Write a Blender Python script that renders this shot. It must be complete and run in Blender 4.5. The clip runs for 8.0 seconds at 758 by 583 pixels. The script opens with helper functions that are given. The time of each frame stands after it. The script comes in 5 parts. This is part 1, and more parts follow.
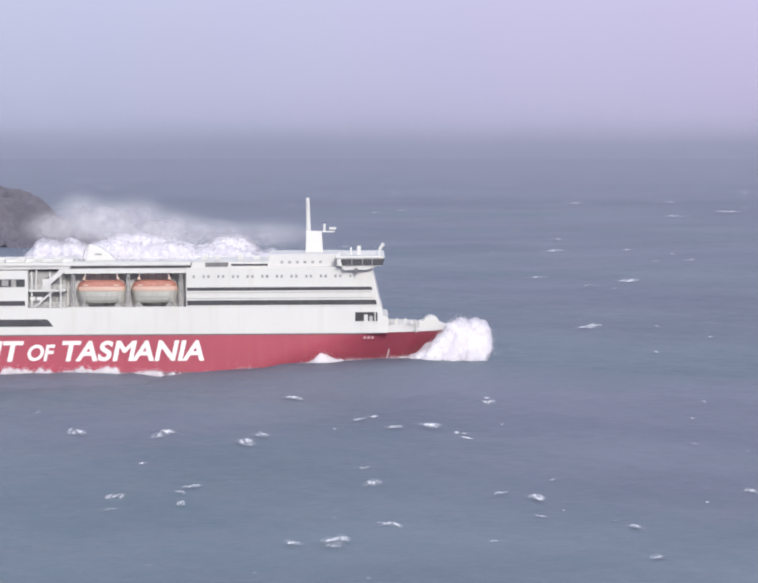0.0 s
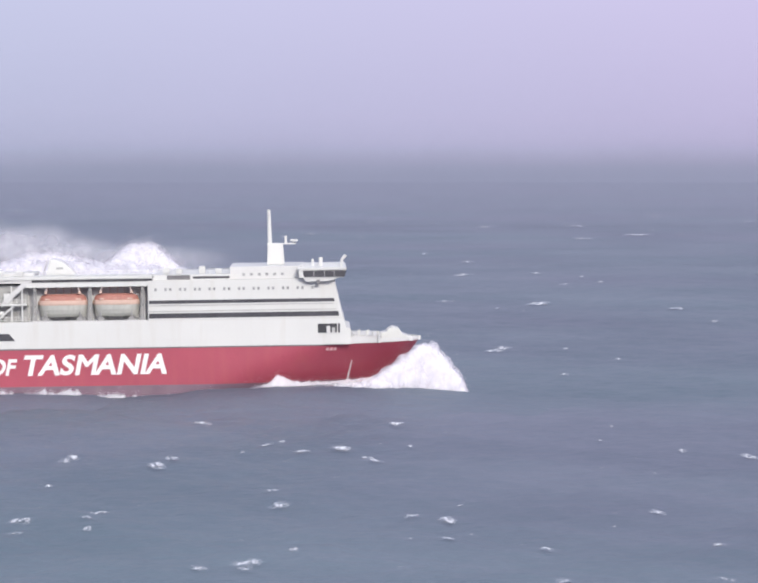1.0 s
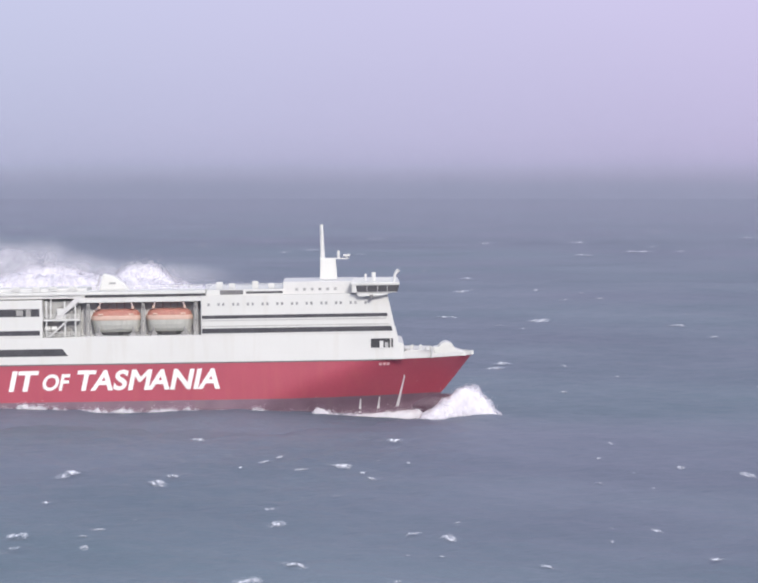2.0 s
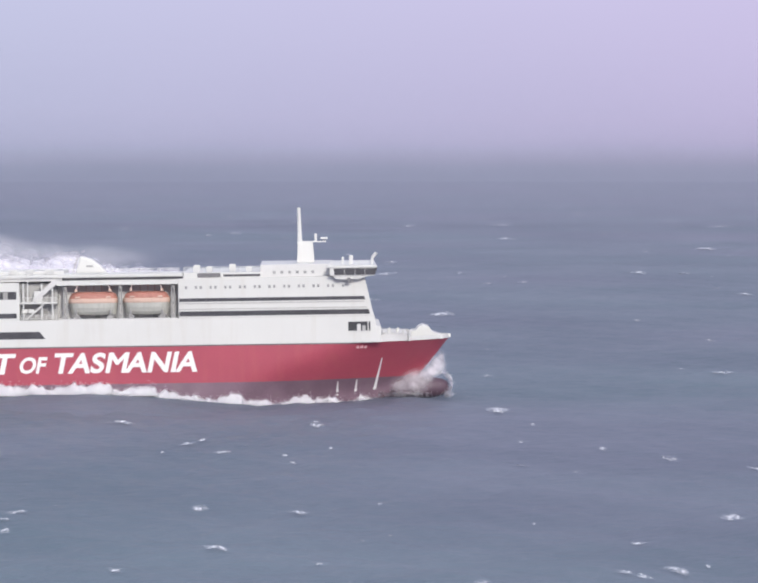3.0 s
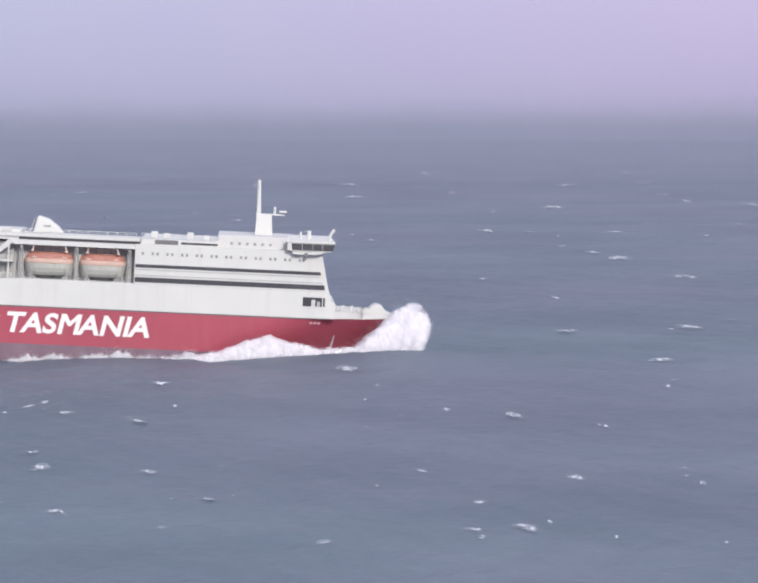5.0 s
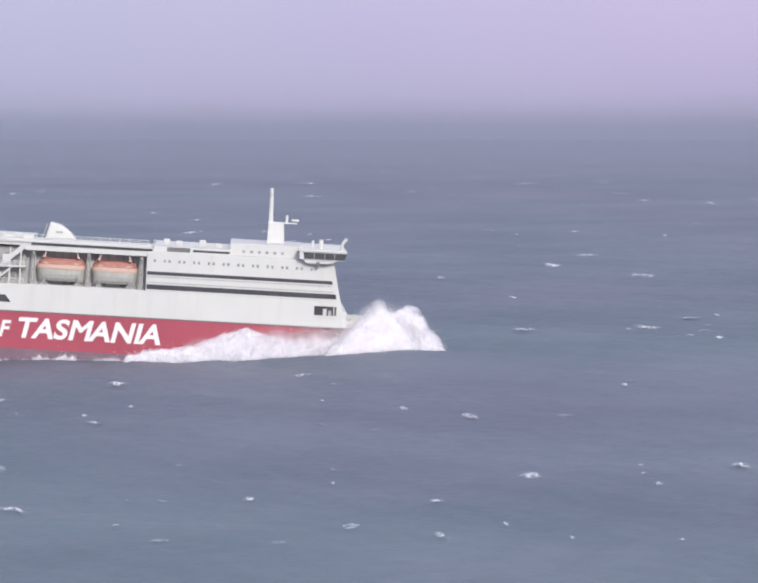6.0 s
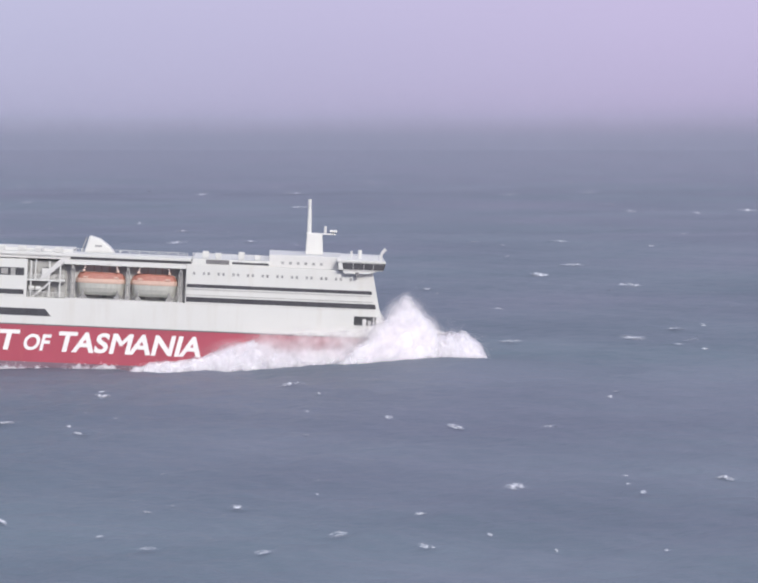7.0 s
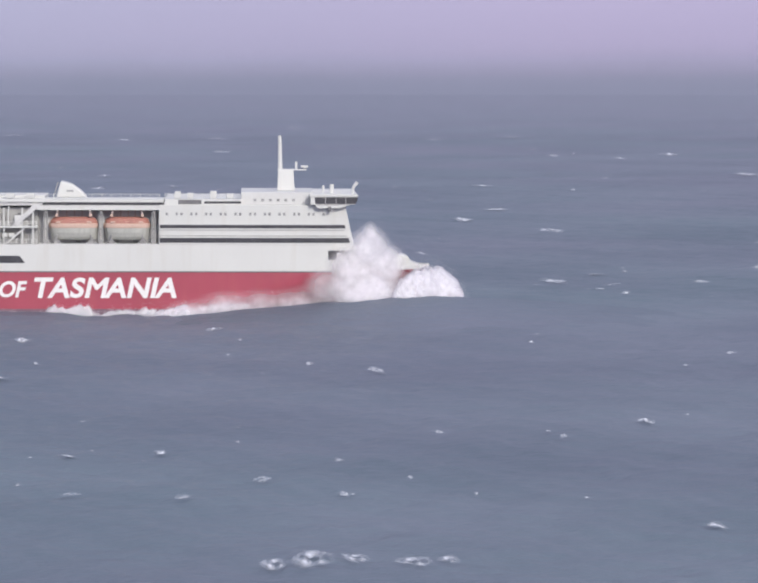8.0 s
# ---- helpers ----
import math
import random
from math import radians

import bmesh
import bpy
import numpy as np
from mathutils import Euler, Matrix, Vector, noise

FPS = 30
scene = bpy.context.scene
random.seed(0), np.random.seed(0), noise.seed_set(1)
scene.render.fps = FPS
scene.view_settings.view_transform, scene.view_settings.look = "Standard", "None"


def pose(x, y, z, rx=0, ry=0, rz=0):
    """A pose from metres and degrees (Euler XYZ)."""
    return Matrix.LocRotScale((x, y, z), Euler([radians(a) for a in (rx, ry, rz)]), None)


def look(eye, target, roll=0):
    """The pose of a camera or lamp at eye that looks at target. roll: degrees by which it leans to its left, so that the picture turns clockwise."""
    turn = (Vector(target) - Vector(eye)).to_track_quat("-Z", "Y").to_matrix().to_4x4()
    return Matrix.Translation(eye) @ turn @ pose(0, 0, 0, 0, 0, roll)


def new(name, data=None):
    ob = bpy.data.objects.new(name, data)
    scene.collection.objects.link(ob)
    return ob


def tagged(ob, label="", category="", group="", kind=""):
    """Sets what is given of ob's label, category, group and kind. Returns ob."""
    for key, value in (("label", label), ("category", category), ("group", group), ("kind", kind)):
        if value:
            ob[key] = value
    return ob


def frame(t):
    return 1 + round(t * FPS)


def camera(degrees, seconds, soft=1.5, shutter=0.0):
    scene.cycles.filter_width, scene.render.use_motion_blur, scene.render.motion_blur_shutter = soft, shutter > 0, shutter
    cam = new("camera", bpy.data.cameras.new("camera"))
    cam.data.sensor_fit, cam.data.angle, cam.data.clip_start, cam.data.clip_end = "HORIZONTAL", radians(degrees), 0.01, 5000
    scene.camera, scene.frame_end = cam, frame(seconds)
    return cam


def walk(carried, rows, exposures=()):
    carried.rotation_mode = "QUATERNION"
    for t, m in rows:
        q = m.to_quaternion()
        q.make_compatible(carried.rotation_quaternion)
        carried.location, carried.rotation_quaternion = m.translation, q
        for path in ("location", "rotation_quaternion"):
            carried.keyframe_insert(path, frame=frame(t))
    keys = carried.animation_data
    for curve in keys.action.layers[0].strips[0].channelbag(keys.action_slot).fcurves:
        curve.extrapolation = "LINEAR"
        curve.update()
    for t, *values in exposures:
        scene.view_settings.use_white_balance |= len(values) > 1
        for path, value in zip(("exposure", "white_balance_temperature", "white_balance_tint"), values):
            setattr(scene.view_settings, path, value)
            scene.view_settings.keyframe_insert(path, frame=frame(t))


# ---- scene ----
# The clip's camera stands on a height above the sea and follows the ship with a long lens.
EYE = (0.0, -713.5, 53.5)
cam = camera(12.78, 8.0, soft=2.2)
walk(cam, [(t, pose(*EYE, rx, 0, rz)) for t, rx, rz in [
    (0.0, 87.095, 2.322), (0.1, 87.200, 2.295), (0.2, 87.250, 2.077), (0.3, 87.237, 1.549), (0.4, 87.301, 1.233),
    (0.5, 87.389, 0.921), (0.6, 87.409, 0.922), (0.7, 87.454, 0.951), (0.8, 87.473, 0.907), (0.9, 87.481, 0.928),
    (1.0, 87.491, 0.807), (1.1, 87.543, 0.782), (1.2, 87.555, 0.696), (1.3, 87.600, 0.471), (1.4, 87.644, 0.312),
    (1.5, 87.733, 0.529), (1.6, 87.797, 0.739), (1.7, 87.800, 0.952), (2.8, 87.505, -0.256), (2.9, 87.479, -0.386),
    (3.0, 87.483, -0.443), (3.1, 87.440, -0.601), (3.2, 87.363, -0.801), (3.3, 87.325, -0.993), (3.4, 87.246, -1.201),
    (3.5, 87.105, -1.489), (3.7, 87.019, -1.687), (4.0, 87.026, -2.072), (4.2, 87.009, -2.235), (4.5, 86.967, -2.790),
    (4.7, 86.954, -2.939), (5.0, 86.784, -3.000), (5.2, 86.813, -3.248), (6.3, 86.762, -3.699), (6.4, 86.821, -3.551),
    (6.5, 86.886, -3.308), (6.6, 86.859, -3.422), (6.8, 86.905, -3.639), (7.0, 86.948, -3.900), (7.1, 86.668, -4.046),
    (7.2, 86.459, -4.204), (7.3, 85.984, -4.624), (7.4, 85.778, -4.717), (7.5, 85.781, -4.729), (7.6, 85.769, -4.776),
    (7.8, 85.908, -5.053), (8.0, 86.014, -5.202),
]], exposures=[(0.0, 0.76), (1.7, 0.75), (3.5, 0.69), (5.2, 0.68), (6.5, 0.67), (8.0, 0.56)])

# ---------------------------------------------------------------- light
SUN_UP, SUN_TURN = radians(27), radians(163)
world = bpy.data.worlds.new("overcast_sky")
scene.world = world
world.use_nodes = True
wn, wl = world.node_tree.nodes, world.node_tree.links
sky = wn.new("ShaderNodeTexSky")
sky.sky_type, sky.sun_disc = "NISHITA", False
sky.sun_elevation, sky.sun_rotation = SUN_UP, SUN_TURN
veil = wn.new("ShaderNodeMix")
veil.data_type = "RGBA"
veil.inputs["Factor"].default_value = 0.72
wl.new(sky.outputs["Color"], veil.inputs["A"])
veil.inputs["B"].default_value = (4.8, 5.0, 6.1, 1)
wl.new(veil.outputs["Result"], wn["Background"].inputs["Color"])
wn["Background"].inputs["Strength"].default_value = 0.11
sun = new("sun", bpy.data.lights.new("sun", "SUN"))
sun.data.energy, sun.data.angle, sun.data.color = 1.75, radians(14), (1.0, 0.96, 0.9)
# the veiled sun stands behind the camera
sun.matrix_world = look((120, -392, 209), (0, 0, 0))


# ---------------------------------------------------------------- materials
def material(name, colour, rough=0.5, metal=0.0, spread=0.12, scale=0.3, grain=4.0, bump=0.0, streak=None, stain=(0.3, 0.25, 0.2), stain_amount=0.0):
    """Paint or stone with two scales of variation, an optional relief and streaks of dirt that run downwards."""
    m = bpy.data.materials.new(name)
    m.use_nodes = True
    n, l = m.node_tree.nodes, m.node_tree.links
    b = n["Principled BSDF"]
    b.inputs["Roughness"].default_value, b.inputs["Metallic"].default_value = rough, metal
    where = n.new("ShaderNodeTexCoord")
    big, fine = n.new("ShaderNodeTexNoise"), n.new("ShaderNodeTexNoise")
    big.inputs["Scale"].default_value, fine.inputs["Scale"].default_value = scale, grain
    big.inputs["Detail"].default_value, fine.inputs["Detail"].default_value = 4, 5
    l.new(where.outputs["Object"], big.inputs["Vector"])
    l.new(where.outputs["Object"], fine.inputs["Vector"])
    add = n.new("ShaderNodeMath")
    add.operation = "ADD"
    l.new(big.outputs["Fac"], add.inputs[0])
    l.new(fine.outputs["Fac"], add.inputs[1])
    ramp = n.new("ShaderNodeMapRange")
    ramp.inputs["From Min"].default_value, ramp.inputs["From Max"].default_value = 0.6, 1.4
    ramp.inputs["To Min"].default_value, ramp.inputs["To Max"].default_value = 1 - spread, 1 + spread
    l.new(add.outputs[0], ramp.inputs["Value"])
    tone = n.new("ShaderNodeMix")
    tone.data_type, tone.blend_type = "RGBA", "MULTIPLY"
    tone.inputs["Factor"].default_value = 1
    tone.inputs["A"].default_value = (*colour, 1)
    l.new(ramp.outputs["Result"], tone.inputs["B"])
    out = tone.outputs["Result"]
    if stain_amount:
        size = n.new("ShaderNodeMapping")
        size.inputs["Scale"].default_value = streak or (1, 1, 1)
        l.new(where.outputs["Object"], size.inputs["Vector"])
        dirt = n.new("ShaderNodeTexNoise")
        dirt.inputs["Scale"].default_value, dirt.inputs["Detail"].default_value = 1.0, 6
        l.new(size.outputs["Vector"], dirt.inputs["Vector"])
        cut = n.new("ShaderNodeMapRange")
        cut.inputs["From Min"].default_value, cut.inputs["From Max"].default_value = 0.52, 0.75
        cut.inputs["To Max"].default_value = stain_amount
        l.new(dirt.outputs["Fac"], cut.inputs["Value"])
        mix = n.new("ShaderNodeMix")
        mix.data_type = "RGBA"
        l.new(cut.outputs["Result"], mix.inputs["Factor"])
        l.new(out, mix.inputs["A"])
        mix.inputs["B"].default_value = (*stain, 1)
        out = mix.outputs["Result"]
    l.new(out, b.inputs["Base Color"])
    if bump:
        rise = n.new("ShaderNodeBump")
        rise.inputs["Strength"].default_value, rise.inputs["Distance"].default_value = 1.0, bump
        l.new(add.outputs[0], rise.inputs["Height"])
        l.new(rise.outputs["Normal"], b.inputs["Normal"])
    return m


WHITE = material("white_paint", (0.635, 0.63, 0.605), 0.45, spread=0.04, scale=0.12, streak=(0.7, 0.7, 0.06), stain=(0.50, 0.45, 0.38), stain_amount=0.22)
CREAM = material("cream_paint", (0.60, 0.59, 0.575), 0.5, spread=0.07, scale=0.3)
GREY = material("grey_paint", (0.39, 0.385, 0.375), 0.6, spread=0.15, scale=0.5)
RED = material("red_hull_paint", (0.385, 0.072, 0.104), 0.4, spread=0.14, scale=0.09, streak=(0.5, 0.5, 0.05), stain=(0.42, 0.10, 0.11), stain_amount=0.45)
MAROON = material("antifouling", (0.195, 0.125, 0.16), 0.5, spread=0.25, scale=0.2, streak=(0.4, 0.4, 0.2), stain=(0.2, 0.15, 0.16), stain_amount=0.6)
# darker, rougher copy of the antifouling, for the bulb
DARK_MAROON = material("dark_antifouling", (0.10, 0.06, 0.085), 0.6, spread=0.25, scale=0.3)
GLASS = material("tinted_glass", (0.075, 0.073, 0.08), 0.2, spread=0.3, scale=0.4)
FROST = material("salt_dimmed_glass", (0.30, 0.30, 0.30), 0.4, spread=0.4, scale=0.5)
PINK = material("faded_marking", (0.50, 0.27, 0.29), 0.5, spread=0.2, scale=1.0)
STEEL = material("weathered_steel", (0.31, 0.30, 0.29), 0.6, spread=0.3, scale=0.7)
DARK = material("dark_recess", (0.17, 0.165, 0.17), 0.7, spread=0.3, scale=0.6)
ORANGE = material("orange_canopy", (0.43, 0.185, 0.145), 0.55, spread=0.16, scale=0.8, stain=(0.5, 0.3, 0.22), stain_amount=0.4)
BOAT_GREY = material("olive_grey_hull_paint", (0.44, 0.435, 0.395), 0.55, spread=0.12, scale=0.6, streak=(1.2, 1.2, 0.2), stain=(0.26, 0.25, 0.22), stain_amount=0.35)
BLUSH = material("pinkish_primer", (0.52, 0.43, 0.40), 0.6, spread=0.2, scale=0.7)
PEACH = material("faded_orange", (0.60, 0.42, 0.34), 0.55, spread=0.1, scale=0.8)
BLACK = material("unlit_opening", (0.05, 0.05, 0.055), 0.8, spread=0.3, scale=0.8)
DECK = material("green_grey_deck", (0.17, 0.2, 0.19), 0.8, spread=0.2, scale=0.4)
LETTER = material("white_lettering", (0.82, 0.8, 0.78), 0.45, spread=0.05, scale=0.4)
ROCK = material("wet_rock", (0.098, 0.088, 0.108), 0.75, spread=0.45, scale=0.05, grain=0.5, bump=0.8, streak=(0.05, 0.05, 0.03), stain=(0.17, 0.155, 0.15), stain_amount=0.5)


def foam_material():
    """White water: light also passes through the drops from behind."""
    m = bpy.data.materials.new("sea_foam")
    m.use_nodes = True
    n, l = m.node_tree.nodes, m.node_tree.links
    p = n["Principled BSDF"]
    p.inputs["Roughness"].default_value, p.inputs["Specular IOR Level"].default_value = 0.9, 0.1
    p.inputs["Subsurface Weight"].default_value, p.inputs["Subsurface Scale"].default_value = 1.0, 4.0
    p.inputs["Subsurface Radius"].default_value = (1.0, 1.0, 1.0)
    where, grain = n.new("ShaderNodeTexCoord"), n.new("ShaderNodeTexNoise")
    grain.inputs["Scale"].default_value, grain.inputs["Detail"].default_value = 0.5, 5
    l.new(where.outputs["Object"], grain.inputs["Vector"])
    ramp = n.new("ShaderNodeValToRGB")
    ramp.color_ramp.elements[0].position, ramp.color_ramp.elements[0].color = 0.3, (0.80, 0.77, 0.83, 1)
    ramp.color_ramp.elements[1].position, ramp.color_ramp.elements[1].color = 0.7, (0.92, 0.895, 0.93, 1)
    l.new(grain.outputs["Fac"], ramp.inputs["Fac"])
    l.new(ramp.outputs["Color"], p.inputs["Base Color"])
    return m


FOAM = foam_material()


def whitecap_material():
    """Foam of a breaking crest: white at its heart, ragged and thin towards its rim."""
    m = bpy.data.materials.new("whitecap_foam")
    m.use_nodes = True
    n, l = m.node_tree.nodes, m.node_tree.links
    p = n["Principled BSDF"]
    p.inputs["Base Color"].default_value, p.inputs["Roughness"].default_value = (0.90, 0.90, 0.94, 1), 0.85
    where, centre, round_rim = n.new("ShaderNodeTexCoord"), n.new("ShaderNodeMapping"), n.new("ShaderNodeTexGradient")
    centre.inputs["Location"].default_value, centre.inputs["Scale"].default_value = (-1, -1, 0), (2, 2, 1)
    round_rim.gradient_type = "SPHERICAL"
    l.new(where.outputs["UV"], centre.inputs["Vector"])
    l.new(centre.outputs["Vector"], round_rim.inputs["Vector"])
    spread, apart, both = n.new("ShaderNodeVectorMath"), n.new("ShaderNodeVectorMath"), n.new("ShaderNodeVectorMath")
    spread.operation, apart.operation, both.operation = "MULTIPLY", "MULTIPLY", "ADD"
    spread.inputs[1].default_value, apart.inputs[1].default_value = (5.0, 2.6, 0.0), (0.03, 0.03, 0.0)
    l.new(where.outputs["UV"], spread.inputs[0])
    l.new(where.outputs["Object"], apart.inputs[0])
    l.new(spread.outputs[0], both.inputs[0])
    l.new(apart.outputs[0], both.inputs[1])
    torn, ramp, some = n.new("ShaderNodeTexNoise"), n.new("ShaderNodeMapRange"), n.new("ShaderNodeMath")
    torn.inputs["Scale"].default_value, torn.inputs["Detail"].default_value = 1.0, 3
    ramp.inputs["From Min"].default_value, ramp.inputs["From Max"].default_value, ramp.inputs["To Max"].default_value = 0.37, 0.70, 1.0
    some.operation, some.use_clamp = "MULTIPLY", True
    l.new(both.outputs[0], torn.inputs["Vector"])
    l.new(torn.outputs["Fac"], ramp.inputs["Value"])
    l.new(ramp.outputs["Result"], some.inputs[0])
    rim = n.new("ShaderNodeMapRange")
    rim.interpolation_type = "SMOOTHSTEP"
    rim.inputs["From Max"].default_value = 0.75
    l.new(round_rim.outputs["Fac"], rim.inputs["Value"])
    l.new(rim.outputs["Result"], some.inputs[1])
    clear, mix = n.new("ShaderNodeBsdfTransparent"), n.new("ShaderNodeMixShader")
    l.new(some.outputs[0], mix.inputs["Fac"])
    l.new(clear.outputs[0], mix.inputs[1])
    l.new(p.outputs[0], mix.inputs[2])
    l.new(mix.outputs[0], n["Material Output"].inputs["Surface"])
    return m


WHITECAP = whitecap_material()


def drop_material():
    """Fine flying drops: half of the light that meets them goes on through."""
    m = bpy.data.materials.new("flying_drops")
    m.use_nodes = True
    n, l = m.node_tree.nodes, m.node_tree.links
    n.remove(n["Principled BSDF"])
    face, past, mix = n.new("ShaderNodeBsdfDiffuse"), n.new("ShaderNodeBsdfTranslucent"), n.new("ShaderNodeMixShader")
    where, grain, ramp = n.new("ShaderNodeTexCoord"), n.new("ShaderNodeTexNoise"), n.new("ShaderNodeValToRGB")
    grain.inputs["Scale"].default_value = 0.35
    ramp.color_ramp.elements[0].position, ramp.color_ramp.elements[0].color = 0.35, (0.92, 0.88, 0.91, 1)
    ramp.color_ramp.elements[1].position, ramp.color_ramp.elements[1].color = 0.65, (0.97, 0.94, 0.96, 1)
    l.new(where.outputs["Object"], grain.inputs["Vector"])
    l.new(grain.outputs["Fac"], ramp.inputs["Fac"])
    for k, b in enumerate((face, past)):
        l.new(ramp.outputs["Color"], b.inputs["Color"])
        l.new(b.outputs[0], mix.inputs[k + 1])
    mix.inputs[0].default_value = 0.4
    l.new(mix.outputs[0], n["Material Output"].inputs["Surface"])
    return m


DROPS = drop_material()


def sheet_material(puffs, most, gusts):
    """A drifting sheet of fine spray: thick at the hearts of its puffs (x, height, spread along, spread up, share), thinning out to nothing, with finer gusts in it."""
    m = DROPS.copy()
    m.name = "spray_sheet"
    n, l = m.node_tree.nodes, m.node_tree.links
    lit = n["Material Output"].inputs["Surface"].links[0].from_socket
    where = n.new("ShaderNodeTexCoord")
    total = None
    for x, z, along, up, share in puffs:
        place, ball, part_of = n.new("ShaderNodeMapping"), n.new("ShaderNodeTexGradient"), n.new("ShaderNodeMapRange")
        place.vector_type = "TEXTURE"
        place.inputs["Location"].default_value, place.inputs["Scale"].default_value = (x, 0, z), (2.5 * along, 1e5, 2.5 * up)
        ball.gradient_type = "SPHERICAL"
        part_of.interpolation_type = "SMOOTHSTEP"
        part_of.inputs["From Max"].default_value, part_of.inputs["To Max"].default_value = 0.8, share
        l.new(where.outputs["Object"], place.inputs["Vector"])
        l.new(place.outputs["Vector"], ball.inputs["Vector"])
        l.new(ball.outputs["Fac"], part_of.inputs["Value"])
        if total is None:
            total = part_of.outputs["Result"]
        else:
            joined = n.new("ShaderNodeMath")
            joined.operation = "MAXIMUM"
            l.new(total, joined.inputs[0])
            l.new(part_of.outputs["Result"], joined.inputs[1])
            total = joined.outputs[0]
    gust, ramp = n.new("ShaderNodeTexNoise"), n.new("ShaderNodeMapRange")
    gust.inputs["Scale"].default_value, gust.inputs["Detail"].default_value = 0.9 / gusts, 4
    ramp.inputs["From Min"].default_value, ramp.inputs["From Max"].default_value = 0.3, 0.7
    ramp.inputs["To Min"].default_value, ramp.inputs["To Max"].default_value = 0.62, 1.2
    some, cap, clear, both = n.new("ShaderNodeMath"), n.new("ShaderNodeMath"), n.new("ShaderNodeBsdfTransparent"), n.new("ShaderNodeMixShader")
    some.operation, cap.operation, cap.inputs[1].default_value, cap.use_clamp = "MULTIPLY", "MULTIPLY", most, True
    l.new(where.outputs["Object"], gust.inputs["Vector"])
    l.new(gust.outputs["Fac"], ramp.inputs["Value"])
    l.new(total, some.inputs[0])
    l.new(ramp.outputs["Result"], some.inputs[1])
    l.new(some.outputs[0], cap.inputs[0])
    l.new(cap.outputs[0], both.inputs["Fac"])
    l.new(clear.outputs[0], both.inputs[1])
    l.new(lit, both.inputs[2])
    l.new(both.outputs[0], n["Material Output"].inputs["Surface"])
    return m


def wisp_material():
    """Thin mist of spray: patches of fine drops with clear air between them."""
    m = FOAM.copy()
    m.name = "blown_spray"
    n, l = m.node_tree.nodes, m.node_tree.links
    clear, mix = n.new("ShaderNodeBsdfTransparent"), n.new("ShaderNodeMixShader")
    where, puff, ramp = n.new("ShaderNodeTexCoord"), n.new("ShaderNodeTexNoise"), n.new("ShaderNodeMapRange")
    puff.inputs["Scale"].default_value, puff.inputs["Detail"].default_value = 0.3, 4
    ramp.inputs["From Min"].default_value, ramp.inputs["From Max"].default_value = 0.3, 0.7
    ramp.inputs["To Min"].default_value, ramp.inputs["To Max"].default_value = 0.12, 0.62
    body = n["Principled BSDF"]
    body.inputs["Subsurface Weight"].default_value = 0.0
    l.new(where.outputs["Object"], puff.inputs["Vector"])
    l.new(puff.outputs["Fac"], ramp.inputs["Value"])
    l.new(ramp.outputs["Result"], mix.inputs[0])
    l.new(clear.outputs[0], mix.inputs[1])
    l.new(body.outputs[0], mix.inputs[2])
    l.new(mix.outputs[0], n["Material Output"].inputs["Surface"])
    return m


WISP = wisp_material()


